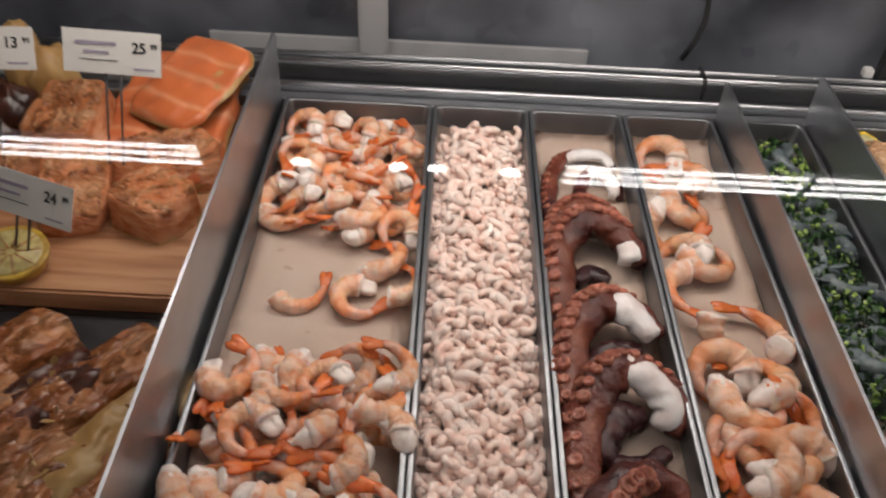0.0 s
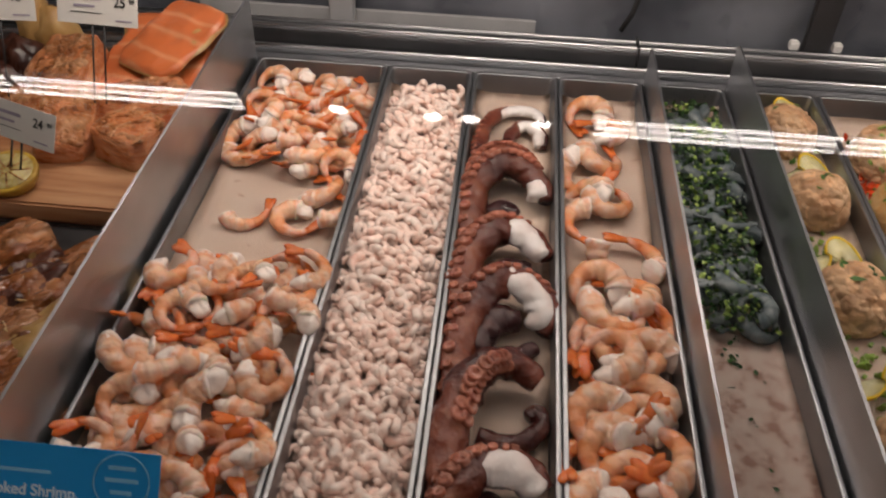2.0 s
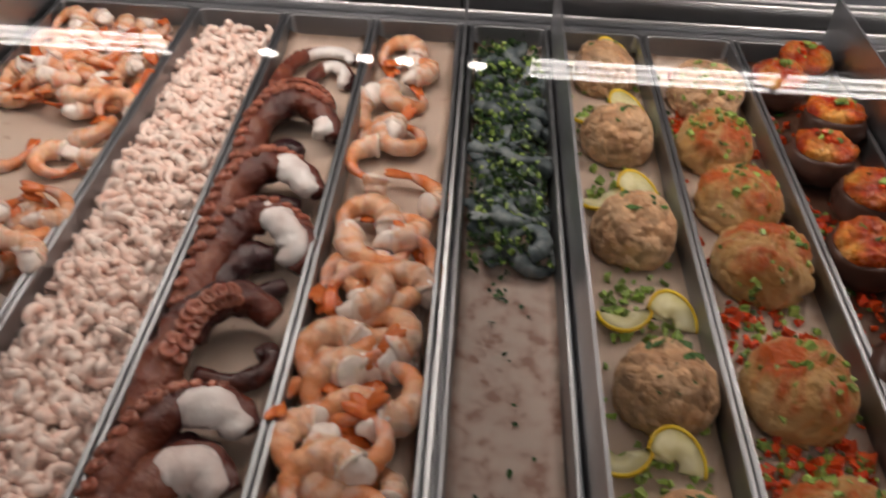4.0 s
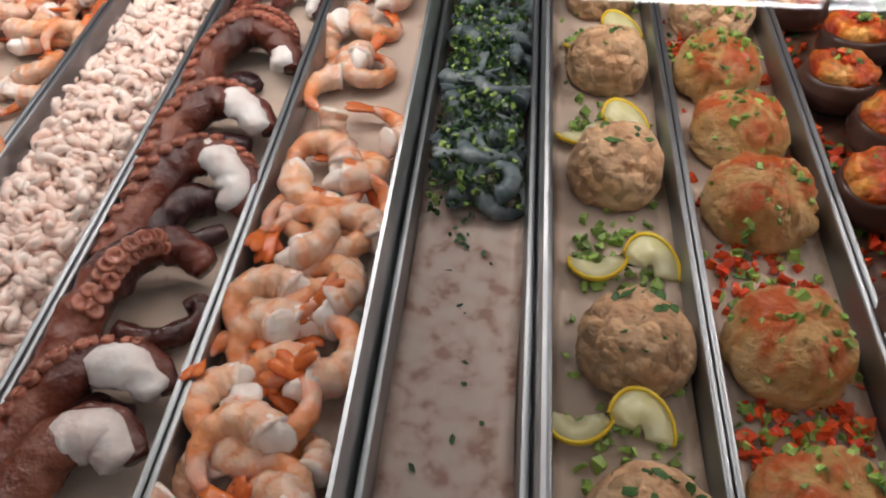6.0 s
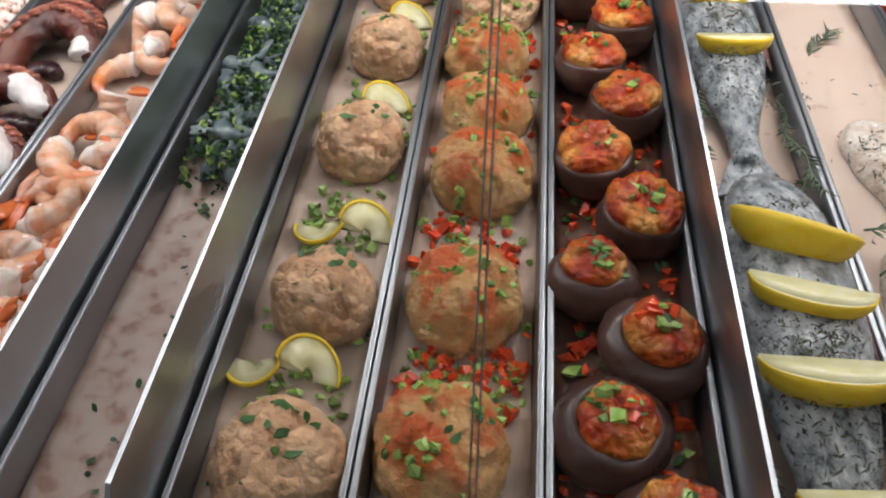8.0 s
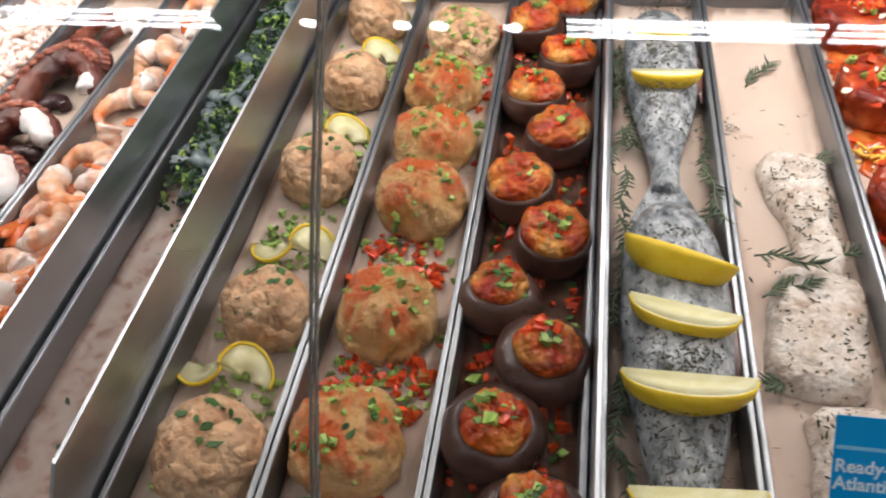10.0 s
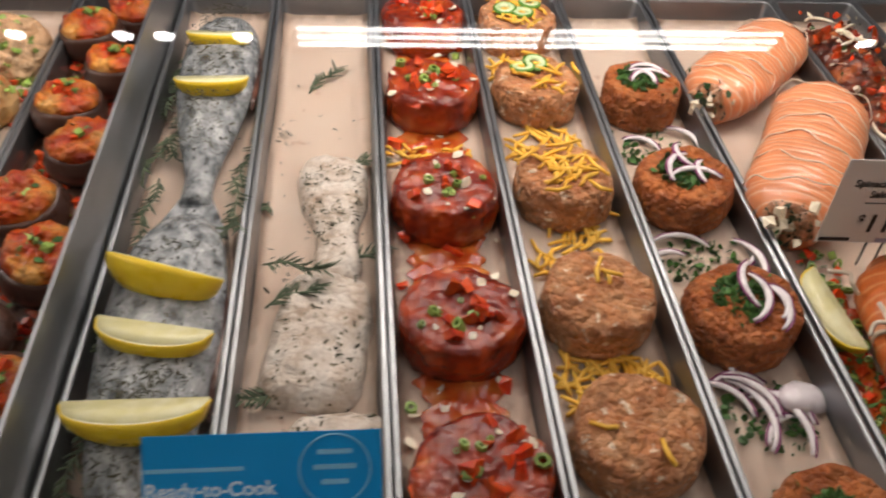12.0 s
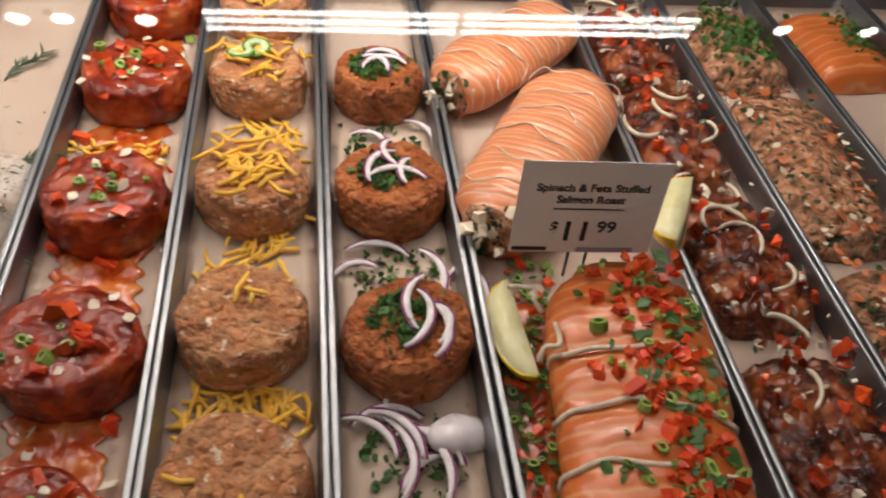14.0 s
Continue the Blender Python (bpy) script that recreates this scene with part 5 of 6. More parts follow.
def fish_trays():
    rng = random.Random(41)
    whole_fish(0.938, 1.195, 0.38, 0.092, 0.052, "whole silver fish with herbs, tail towards the customer")
    whole_fish(0.938, 0.795, 0.43, 0.100, 0.056, "whole silver fish with herbs under lemon slices", 0.004)
    pts = []
    for _ in range(1900):
        y = rng.choice((rng.uniform(0.40, 0.72), rng.uniform(0.50, 0.66), rng.uniform(0.85, 1.16)))
        q = rng.gauss(0, 0.45)
        if abs(q) < 0.95:
            pts.append((0.938 + q * 0.046, y, 0.004 + 0.054 * math.sqrt(1 - q * q) * 0.5 + 0.027))
    bits("dried_herbs", pts, "leaf", 0.0062, DRIED_HERB, "dark dried herbs strewn over the whole fish", "herbs", rng, squash=(1, 0.3, 0.5))
    for x, y, z, spin, ln, tilt in ((0.937, 1.090, 0.056, -2, 0.080, -58), (0.940, 0.985, 0.058, 2, 0.084, -56), (0.940, 0.674, 0.066, -20, 0.108, -88), (0.941, 0.609, 0.064, -12, 0.098, -52), (0.940, 0.533, 0.066, 0, 0.110, -60),
                                    (0.940, 0.43, 0.068, 4, 0.1, -55)):
        lemon_wedge(x, y, z, spin, tilt, 0, ln, "thick lemon wedge with bright yellow rind lying on fish", 0.92, 0.29)
    for i, (x, y, z, spin) in enumerate(((0.895, 1.06, 0.01, 262), (0.897, 0.98, 0.012, 275), (0.975, 0.84, 0.03, 280), (0.895, 0.86, 0.012, 268), (0.90, 0.62, 0.01, 265), (0.985, 0.79, 0.02, 240), (0.893, 0.49, 0.01, 272), (0.888, 1.12, 0.008, 268), (0.892, 0.93, 0.014, 262), (0.889, 0.78, 0.01, 275), (0.892, 0.71, 0.012, 265), (0.888, 0.57, 0.008, 270), (0.985, 0.93, 0.012, 268))):
        sprig(x, y, z, spin, 0.09, 0, i)
    # the fillets
    thing("white_fish_fillet", slab(0.072, 0.20, 0.022, 18, 34, lump=0.006, seed=1, outline=lambda v: 0.62 + 0.42 / (1 + math.exp(-9 * (v - 0.05)))), WHITE_FISH, pose(1.080, 0.800, 0.002, 0, 0, 3), "pale raw white fish fillet speckled with pepper", "fish fillet", "white fish fillets")
    thing("white_fish_fillet", slab(0.088, 0.155, 0.024, lump=0.006, seed=2, taper=0.05, crown=0.4), WHITE_FISH, pose(1.068, 0.640, 0.002, 0, 0, -8), "pale raw white fish fillet speckled with pepper", "fish fillet", "white fish fillets")
    thing("white_fish_fillet", slab(0.085, 0.150, 0.024, lump=0.006, seed=3, crown=0.4), WHITE_FISH, pose(1.082, 0.484, 0.002, 0, 0, -6), "pale raw white fish fillet speckled with pepper", "fish fillet", "white fish fillets")
    for i, (x, y, z, spin, ln) in enumerate(((1.045, 1.04, 0.002, 55, 0.06), (1.015, 0.71, 0.03, -12, 0.06), (1.02, 0.665, 0.02, 25, 0.055), (1.085, 0.72, 0.012, 30, 0.05), (1.035, 0.58, 0.01, 200, 0.05), (1.095, 0.875, 0.012, 20, 0.04), (1.01, 0.83, 0.004, 250, 0.04))):
        sprig(x, y, z, spin, ln, 0, 20 + i)
    specks = []
    for cx, cy, w, ln in ((1.078, 0.805, 0.030, 0.062), (1.068, 0.640, 0.036, 0.062), (1.082, 0.484, 0.036, 0.062)):
        specks += [(cx + rng.uniform(-w, w), cy + rng.uniform(-ln, ln), 0.0225) for _ in range(190)]
    bits("cracked_pepper", specks, "leaf", 0.0056, DRIED_HERB, "cracked pepper and herbs on white fish", "pepper", rng, squash=(1, 0.45, 0.5))
    crumbs = [(rng.uniform(1.012, 1.112), rng.uniform(0.40, 1.1), 0.0025) for _ in range(60)] + [(1.022 + rng.gauss(0, 0.006), 0.955 + rng.gauss(0, 0.012), 0.0025) for _ in range(25)]
    bits("herb_crumbs", crumbs, "leaf", 0.006, DRIED_HERB, "dried herb crumbs on peach paper", "herbs", rng, squash=(1, 0.35, 0.5))


fish_trays()


def onion_slice(x, y, z, spin, r=0.024, span=150, tilt=0, thick=0.0034):
    ob = thing("onion_slice", None, None, pose(x, y, z, tilt, 0, spin), "curved sliver of red onion with purple edge", "onion", "red onion slivers")
    n = 14
    for name, off, w, material, label in (("flesh", 0.0, thick, ONION_WHITE, "white onion flesh"), ("edge", thick * 0.8, thick * 0.62, ONION_SKIN, "purple skin edge")):
        line = [((r + off) * math.cos(radians(span * (k / n - 0.5))), (r + off) * math.sin(radians(span * (k / n - 0.5))) * 1.25, 0.003 + 0.003 * math.sin(k / n * 3.1)) for k in range(n + 1)]
        part(name, tube(bmesh.new(), line, [w * (0.25 + 0.75 * math.sin(math.pi * min(1, max(0.06, k / n)) * 0.94 + 0.1)) for k in range(n + 1)], 7, 0.8), material, ob, label)


def shreds(places, rng, length, material, name, label, category):
    """Thin curled strips as one object."""
    bm = bmesh.new()
    for x, y, z in places:
        a, b = rng.uniform(0, 6.3), rng.uniform(-0.8, 0.8)
        ln = length * rng.uniform(0.5, 1.2)
        d0 = Vector((math.cos(a), math.sin(a), 0))
        d1 = Vector((math.cos(a + b), math.sin(a + b), 0))
        p = Vector((x, y, z + 0.002 + rng.uniform(0, 0.004))) - d0 * ln * 0.5
        tube(bm, [p, p + d0 * ln * 0.4, p + d0 * ln * 0.5 + d1 * ln * 0.45], [0.0019, 0.0024, 0.0018], 5)
    thing(name, bm, material, Matrix(), label, category, kind="stuff")


def patties():
    rng = random.Random(51)
    red, ched, oni = [], [], []
    for i, y in enumerate((1.172, 1.000, 0.808, 0.636, 0.475)):
        x = 1.192
        round_food("sauced_patty", x, y, 0.054, 0.046, DISC, PATTY_RED, "thick salmon patty glazed in red chili sauce", "patty", "sauced patties", i + 3, 0.0045, 30, 0.0012)
        red.append((x, y, 0.054, 0.047))
        pool = slab(0.090, 0.115, 0.0035, 26, 30, 0.0055, 60, seed=i + 0.5, outline=lambda v, i=i: 0.82 + 0.28 * noise.noise(Vector((v * 4.5, i * 3.7, 1.0))))
        thing("sauce_pool", pool, SAUCE, pose(1.190, y - 0.075, 0.0018), "shiny orange-red chili sauce on the paper", "sauce", "sauce pools")
    bits("diced_pepper", strew(red, rng, 80, 1.142, 1.243, 0.37, 1.2, False, onto=0.5, spread=0.45), "dice", 0.0115, RED_DICE, "diced red pepper on sauced patties", "pepper", rng, False)
    bits("sliced_scallion", strew(red, rng, 44, 1.142, 1.243, 0.37, 1.2, False, onto=0.65, spread=0.55), "ring", 0.0105, SCALLION, "green scallion rings on sauced patties", "scallion", rng)
    bits("onion_bits", strew(red, rng, 90, 1.142, 1.243, 0.37, 1.2, False, onto=0.1, spread=0.8), "leaf", 0.010, GARLIC, "pale onion and garlic bits in chili sauce", "onion", rng)
    shreds([(1.19 + rng.gauss(0, 0.03), 0.905 + rng.gauss(0, 0.012), 0.003) for _ in range(36)], rng, 0.018, CHEDDAR, "carrot_shreds", "orange vegetable shreds in sauce", "vegetable shreds")
    for i, y in enumerate((1.168, 1.010, 0.827, 0.656, 0.512)):
        x = 1.320
        round_food("cheese_patty", x, y, 0.0515, 0.046, DISC, PATTY, "thick pinkish-brown salmon patty beneath cheese", "patty", "cheese patties", i + 23, 0.004)
        ched.append((x, y, 0.052, 0.047))
    piles = [(x, y + 0.085, 0.05, 0.0) for x, y, r, h in ched]
    n = {1.168: 26, 1.010: 22, 0.827: 34, 0.656: 3, 0.512: 2}
    places = []
    for (x, y, r, h) in ched:
        places += [(x + rng.gauss(0, 0.018), y + rng.gauss(0, 0.018), h + 0.002) for _ in range(n[y])]
    places += strew([p for p in piles if p[1] < 1.16] + [(1.32, 0.575, 0.05, 0.0)], rng, 250, 1.270, 1.373, 0.40, 1.12, False, onto=0.9, spread=0.9)
    few = [(x, y) for x, y, r, h in ched if y < 0.7]
    places = [p for p in places if p[2] > 0.04 and p[2] < 0.0491 or all(math.hypot(p[0] - a, p[1] - b) > 0.050 for a, b in few)]
    places = [(x, y, max(z, top_height(ched, x, y, False))) for x, y, z in places]
    shreds(places, rng, 0.034, CHEDDAR, "shredded_cheddar", "orange shredded cheddar over patties and paper", "cheese")
    for x, y in ((1.335, 1.180), (1.300, 1.165), (1.322, 1.155), (1.302, 1.018), (1.318, 1.028)):
        ob = thing("jalapeno_slice", None, None, pose(x, y, 0.052, rng.uniform(-10, 10), rng.uniform(-10, 10), rng.uniform(0, 360)), "green jalapeno ring lying on a cheese patty", "jalapeno", "jalapeno rings")
        part("skin", lathe(bmesh.new(), [(0.013, 0), (0.0155, 0.001), (0.0155, 0.004), (0.013, 0.005), (0.013, 0.0)], 18), JALAPENO, ob, "dark green skin")
        part("flesh", lathe(bmesh.new(), [(0.006, 0.0006), (0.013, 0.0006), (0.013, 0.0044), (0.006, 0.0044), (0.006, 0.0006)], 18), JALAPENO_IN, ob, "pale flesh")
    for i, y in enumerate((1.000, 0.820, 0.638, 0.42)):
        x = 1.449
        round_food("herbed_patty", x, y, 0.0515 if i else 0.048, 0.046, DISC, MEAT_DARK, "thick reddish salmon patty topped with herbs and onion", "patty", "herbed patties", i + 43, 0.004)
        oni.append((x, y, 0.052, 0.047))
    tops = [(x - 0.006, y, 0.035, 0.047) for x, y, r, h in oni]
    gaps = [(1.449, y, 0.055, 0.0) for y in (0.91, 0.73, 0.545)]
    bits("parsley_leaves", [(x, y, top_height(oni, x, y, False)) for x, y, z in strew(tops + tops + gaps, rng, 1100, 1.402, 1.495, 0.38, 1.06, False, onto=0.97, spread=0.75)], "leaf", 0.0085, HERB, "chopped parsley on and between herbed patties", "herbs", rng, False)
    for x, y, z, spin, r, span in ((1.440, 0.995, 0.05, 40, 0.016, 150), (1.452, 1.005, 0.05, 70, 0.018, 140), (1.456, 0.990, 0.05, 100, 0.02, 150), (1.460, 0.845, 0.05, 190, 0.017, 150), (1.452, 0.818, 0.05, 150, 0.024, 120),
                                   (1.475, 0.815, 0.05, 170, 0.018, 110), (1.452, 0.792, 0.05, 90, 0.026, 120), (1.455, 0.690, 0.04, 10, 0.028, 110), (1.440, 0.64, 0.05, 345, 0.026, 130), (1.455, 0.625, 0.05, 0, 0.024, 130),
                                   (1.476, 0.650, 0.05, 170, 0.028, 110), (1.462, 0.63, 0.051, 355, 0.018, 120), (1.43, 0.735, 0.004, 80, 0.03, 100), (1.48, 0.755, 0.004, 350, 0.03, 110), (1.415, 0.72, 0.004, 110, 0.02, 120),
                                   (1.404, 0.548, 0.004, 48, 0.026, 110), (1.412, 0.538, 0.008, 12, 0.033, 125), (1.421, 0.545, 0.012, 40, 0.028, 105), (1.436, 0.526, 0.010, 18, 0.034, 112), (1.452, 0.535, 0.008, 58, 0.024, 130), (1.430, 0.560, 0.004, 95, 0.024, 120), (1.462, 0.515, 0.005, 130, 0.022, 100),
                                   (1.40, 0.6, 0.006, 10, 0.03, 100), (1.475, 0.925, 0.006, 30, 0.026, 110), (1.43, 0.915, 0.004, 60, 0.02, 120), (1.485, 0.70, 0.006, 10, 0.04, 80)):
        onion_slice(x, y, z, spin, r, span)
    thing("onion_end", lathe(bmesh.new(), [(0, 0), (0.024, 0.0), (0.029, 0.006), (0.025, 0.012), (0.014, 0.016), (0, 0.017)], 24, 0.004, 40, 3, 0.62), ONION_WHITE, pose(1.480, 0.556, 0.003, 0, 20, 20), "pale rounded end of a red onion on paper", "onion")


patties()


def salmon_roast(x, y, spin, width, length, height, material, ties, label, seed):
    ob = thing("salmon_roast", None, None, pose(x, y, 0.002, 0, 0, spin), label, "salmon roast", "stuffed salmon roasts")
    bm = bmesh.new()
    rings = []
    n, sides = 30, 22
    for k in range(n + 1):
        u = -1 + 2 * k / n
        f = (1 - abs(u) ** 7) ** 0.5 if abs(u) < 1 else 0.0
        f = max(f, 0.55)
        pinch = 1.0
        for q in ties:
            pinch -= 0.05 * math.exp(-((u - q) / 0.04) ** 2)
        ring = []
        for j in range(sides):
            a = 2 * math.pi * j / sides
            p = Vector((math.cos(a) * width / 2 * f * pinch, u * length / 2, (0.5 + 0.5 * math.sin(a)) * height * (0.5 + 0.5 * f) * pinch))
            nn = noise.fractal(p * 22 + Vector((seed, 0, 0)), 0.8, 2, 3) * 0.003
            p += Vector((math.cos(a), 0, math.sin(a))) * nn
            p.z = max(p.z, 0)
            ring.append(bm.verts.new(p))
        rings.append(ring)
    for p, q in zip(rings, rings[1:]):
        for j in range(sides):
            bm.faces.new((p[j], p[(j + 1) % sides], q[(j + 1) % sides], q[j]))
    bm.faces.new(rings[0])
    bm.faces.new(rings[-1])
    part("fish", bm, material, ob)
    for q in ties:
        line = []
        for k in range(25):
            a = math.pi * (k / 24) * 1.12 - 0.19
            line.append((math.cos(a) * (width / 2 * 0.97 + 0.0006), q * length / 2 + (0.008 * math.sin(k * 0.42 + seed + q * 5) + 0.004 * math.sin(k * 1.1 + q * 9)) * (1.0 if material is SALMON_PALE else 0.35), (0.5 + 0.5 * math.sin(a)) * height * 0.985 + 0.001))
        part("twine", tube(bmesh.new(), line, [0.0008 if material is SALMON_PALE else 0.0023] * 25, 6), TWINE, ob, "white cotton tie")
    stuff = lathe(bmesh.new(), [(0, 0), (width * 0.22, 0), (width * 0.25, 0.004), (width * 0.16, 0.008), (0, 0.009)], 24, 0.008, 70, seed)
    part("stuffing", stuff, HERB_CRUST, ob, "pale cheese and spinach filling", pose(0, -length / 2 * 0.985, height * 0.5, 90, 0, 0))
    return ob


def price_card(x, y, z, w, h, lean, yaw, rows, label, clip=True, drop=0.03):
    """A printed card held up on a two-pronged pick."""
    ob = thing("price_card", None, None, pose(x, y, z, lean, 0, yaw), label, "price card", "price cards")
    part("card", boxed(-w / 2, w / 2, 0, 0.0008, 0, h), CARD, ob, smooth=False)
    face = pose(0, -0.0004, 0, 90, 0, 0)
    for text, size, px, pz, material in rows:
        if text.startswith("bar"):
            bw = float(text[3:])
            part("printed_line", boxed(px - bw / 2, px + bw / 2, -0.0006, -0.0001, pz, pz + size), material, ob, smooth=False)
        else:
            lettering(text, size, Matrix.Translation((px, 0, pz)) @ face, material, ob)
    if clip:
        for s in (-0.008, 0.008):
            part("pick", tube(bmesh.new(), [(s, 0.002, h * 0.25), (s, 0.002, -drop)], [0.0015, 0.0012], 6), DARK_METAL, ob, "dark metal pick")
    return ob


def salmon_trays():
    rng = random.Random(61)
    salmon_roast(1.606, 1.060, -44, 0.100, 0.23, 0.064, SALMON_PALE, (-0.7, -0.35, 0.0, 0.35, 0.7), "pale salmon roast stuffed with cheese and spinach, tied with string", 1)
    salmon_roast(1.608, 0.868, -31, 0.112, 0.275, 0.070, SALMON_PALE, (-0.75, -0.45, -0.15, 0.15, 0.45, 0.75), "pale salmon roast tied with white string over paper", 2)
    front = salmon_roast(1.618, 0.548, -8, 0.138, 0.29, 0.066, SALMON, (-0.72, -0.42, -0.08, 0.28), "large orange salmon roast topped with peppers and scallions, tied with twine", 3)
    pts = []
    for _ in range(620):
        q, y = rng.gauss(0.24, 0.36), rng.uniform(0.405, 0.685)
        if abs(q) < 0.92:
            pts.append((1.618 + (y - 0.548) * 0.14 + q * 0.068, y, 0.002 + 0.033 + 0.033 * math.sqrt(1 - q * q)))
    bits("diced_pepper", pts[:150], "dice", 0.0085, RED_DICE, "diced red pepper on a salmon roast", "pepper", rng, False)
    bits("sliced_scallion", pts[330:390], "ring", 0.009, SCALLION, "scallion rings on a salmon roast", "scallion", rng)
    bits("parsley_leaves", pts[440:520], "leaf", 0.012, HERB, "green herb leaves on a salmon roast", "herbs", rng)
    for x, y, spin in ((1.553, 0.655, 118), (1.556, 0.60, 30)):
        thing("twine_knot", tube(bmesh.new(), arc_path([(-0.012, 0, 0.045), (-0.004, 0.004, 0.054), (0.004, -0.002, 0.056), (0.012, 0.006, 0.056), (0.016, 0.016, 0.058)], 14), [0.0022] * 15, 6), TWINE, pose(x, y, 0.0, 0, 0, spin), "loose white twine end on a salmon roast", "twine", "twine ends")
    pool = slab(0.050, 0.30, 0.0035, 20, 40, 0.004, 50, 4.5, lambda v: 0.75 + 0.5 * noise.noise(Vector((v * 4.0, 2.2, 1.0))))
    thing("marinade_pool", pool, SAUCE, pose(1.548, 0.545, 0.0018, 0, 0, -6), "dark orange marinade on the paper beside a roast", "sauce", "sauce pools")
    floor_bits = [(rng.uniform(1.524, 1.565) + max(0, y - 0.6) * 0.2, y, 0.005) for y in [rng.uniform(0.40, 0.74) for _ in range(260)]]
    bits("sliced_scallion", floor_bits[:70], "ring", 0.008, SCALLION, "scallion rings on paper beside a roast", "scallion", rng)
    bits("diced_pepper", floor_bits[70:120], "dice", 0.0085, RED_DICE, "red pepper pieces on paper beside a roast", "pepper", rng)
    bits("parsley_leaves", floor_bits[120:], "leaf", 0.009, HERB, "chopped parsley on paper beside a roast", "herbs", rng)
    feta = []
    for cx, cy, spin, ln, h in ((1.606, 1.060, -44, 0.23, 0.064), (1.608, 0.868, -31, 0.275, 0.070)):
        ex, ey = cx + math.sin(radians(spin)) * ln / 2, cy - math.cos(radians(spin)) * ln / 2
        feta += [(ex + rng.gauss(0, 0.016) * math.cos(radians(spin)) - 0.002, ey + rng.gauss(0, 0.016) * math.sin(radians(spin)) - 0.004, h * 0.5 + rng.gauss(0, 0.012)) for _ in range(40)]
    bits("feta_crumbs", feta[::2], "dice", 0.008, GARLIC, "white cheese crumbs in the ends of roasts", "cheese", rng, False)
    bits("spinach_leaves", feta[1::2], "leaf", 0.012, HERB_DARK, "dark spinach in the ends of roasts", "herbs", rng, False)
    spin_pts = [(1.545 + rng.gauss(0, 0.012), 1.03 + rng.gauss(0, 0.02), rng.uniform(0.003, 0.04)) for _ in range(90)]
    bits("spinach_leaves", spin_pts[:50], "leaf", 0.014, HERB_DARK, "dark spinach spilling from a roast", "herbs", rng, False)
    bits("feta_crumbs", spin_pts[50:], "dice", 0.009, GARLIC, "white cheese crumbs spilling from a roast", "cheese", rng, False)
    lemon_wedge(1.542, 0.640, 0.034, 94, 30, 0, 0.105, depth=0.25)
    lemon_wedge(1.702, 0.735, 0.075, 62, 30, 0, 0.095)
    price_card(1.602, 0.705, 0.052, 0.123, 0.095, -3, -3,
               [("Spinach & Feta Stuffed", 0.0105, 0, 0.066, INK), ("Salmon Roast", 0.0105, 0, 0.054, INK), ("bar0.060", 0.001, 0, 0.047, INK), ("$", 0.014, -0.026, 0.024, INK), ("11", 0.029, -0.007, 0.014, INK), ("99", 0.017, 0.019, 0.023, INK),
                ("bar0.030", 0.004, -0.044, 0.002, INK), ("bar0.05", 0.005, 0.022, 0.001, LILAC_INK)], "white printed price card standing in a salmon roast")
    # dark glazed salmon with onions
    for i, (x, y, w, ln, spin) in enumerate(((1.768, 1.10, 0.10, 0.17, 4), (1.768, 0.915, 0.10, 0.17, -3), (1.770, 0.73, 0.105, 0.18, 3), (1.768, 0.50, 0.105, 0.22, 0))):
        thing("glazed_salmon", slab(w, ln, 0.032, 20, 30, lump=0.009, freq=45, seed=70 + i), DARK_GLAZE, pose(x, y, 0.002, 0, 0, spin), "dark glazed salmon fillet covered in peppers and onion", "salmon fillet", "glazed salmon fillets")
    g = [(rng.uniform(1.722, 1.816), rng.uniform(0.40, 1.2), 0.033 + rng.uniform(-0.004, 0.004)) for _ in range(330)]
    bits("diced_pepper", g[:55], "dice", 0.0095, RED_DICE, "diced red pepper on glazed salmon", "pepper", rng, False)
    bits("pepper_shreds", g[165:260], "leaf", 0.014, PATTY_RED, "dark red pepper shreds on glazed salmon", "pepper", rng, False)
    bits("herb_flakes", g[260:], "leaf", 0.007, HERB_DARK, "dark herb flakes on glazed salmon", "herbs", rng, False)
    bits("onion_flakes", g[55:120], "leaf", 0.009, GARLIC, "thin white onion flakes on glazed salmon", "onion", rng, False)
    bits("onion_bits", g[120:165], "dice", 0.006, GARLIC, "white onion bits on glazed salmon", "onion", rng, False)
    for k in range(15):
        x, y = rng.uniform(1.73, 1.81), rng.uniform(0.42, 1.18)
        thing("white_onion_slice", tube(bmesh.new(), [(0.022 * math.cos(a), 0.030 * math.sin(a), 0.004) for a in np.linspace(0, rng.uniform(1.6, 3.0), 12)], [0.0010] + [0.0019] * 10 + [0.0008], 6, 1.5), GARLIC, pose(x, y, 0.034, 0, 0, rng.uniform(0, 360)), "curved white onion sliver on glazed salmon", "onion", "white onion slivers")
    # herb crusted salmon
    for i, (x, y, w, ln, spin, material) in enumerate(((1.903, 1.10, 0.115, 0.17, 3, HERB_CRUST), (1.900, 0.86, 0.12, 0.26, -4, HERB_CRUST), (1.903, 0.57, 0.12, 0.28, 2, HERB_CRUST))):
        thing("herb_crusted_salmon", slab(w, ln, 0.036, lump=0.005, seed=80 + i), material, pose(x, y, 0.002, 0, 0, spin), "salmon fillet under a green herb crust", "salmon fillet", "herb-crusted salmon")
    g = [(1.905 + rng.gauss(0, 0.024), 1.10 + rng.gauss(0, 0.035), 0.037) for _ in range(260)]
    bits("parsley_leaves", g, "leaf", 0.010, HERB, "chopped parsley heaped on crusted salmon", "herbs", rng, False)
    crust = [(rng.uniform(1.85, 1.955), rng.uniform(0.44, 0.98), 0.034 + rng.uniform(-0.003, 0.003)) for _ in range(420)]
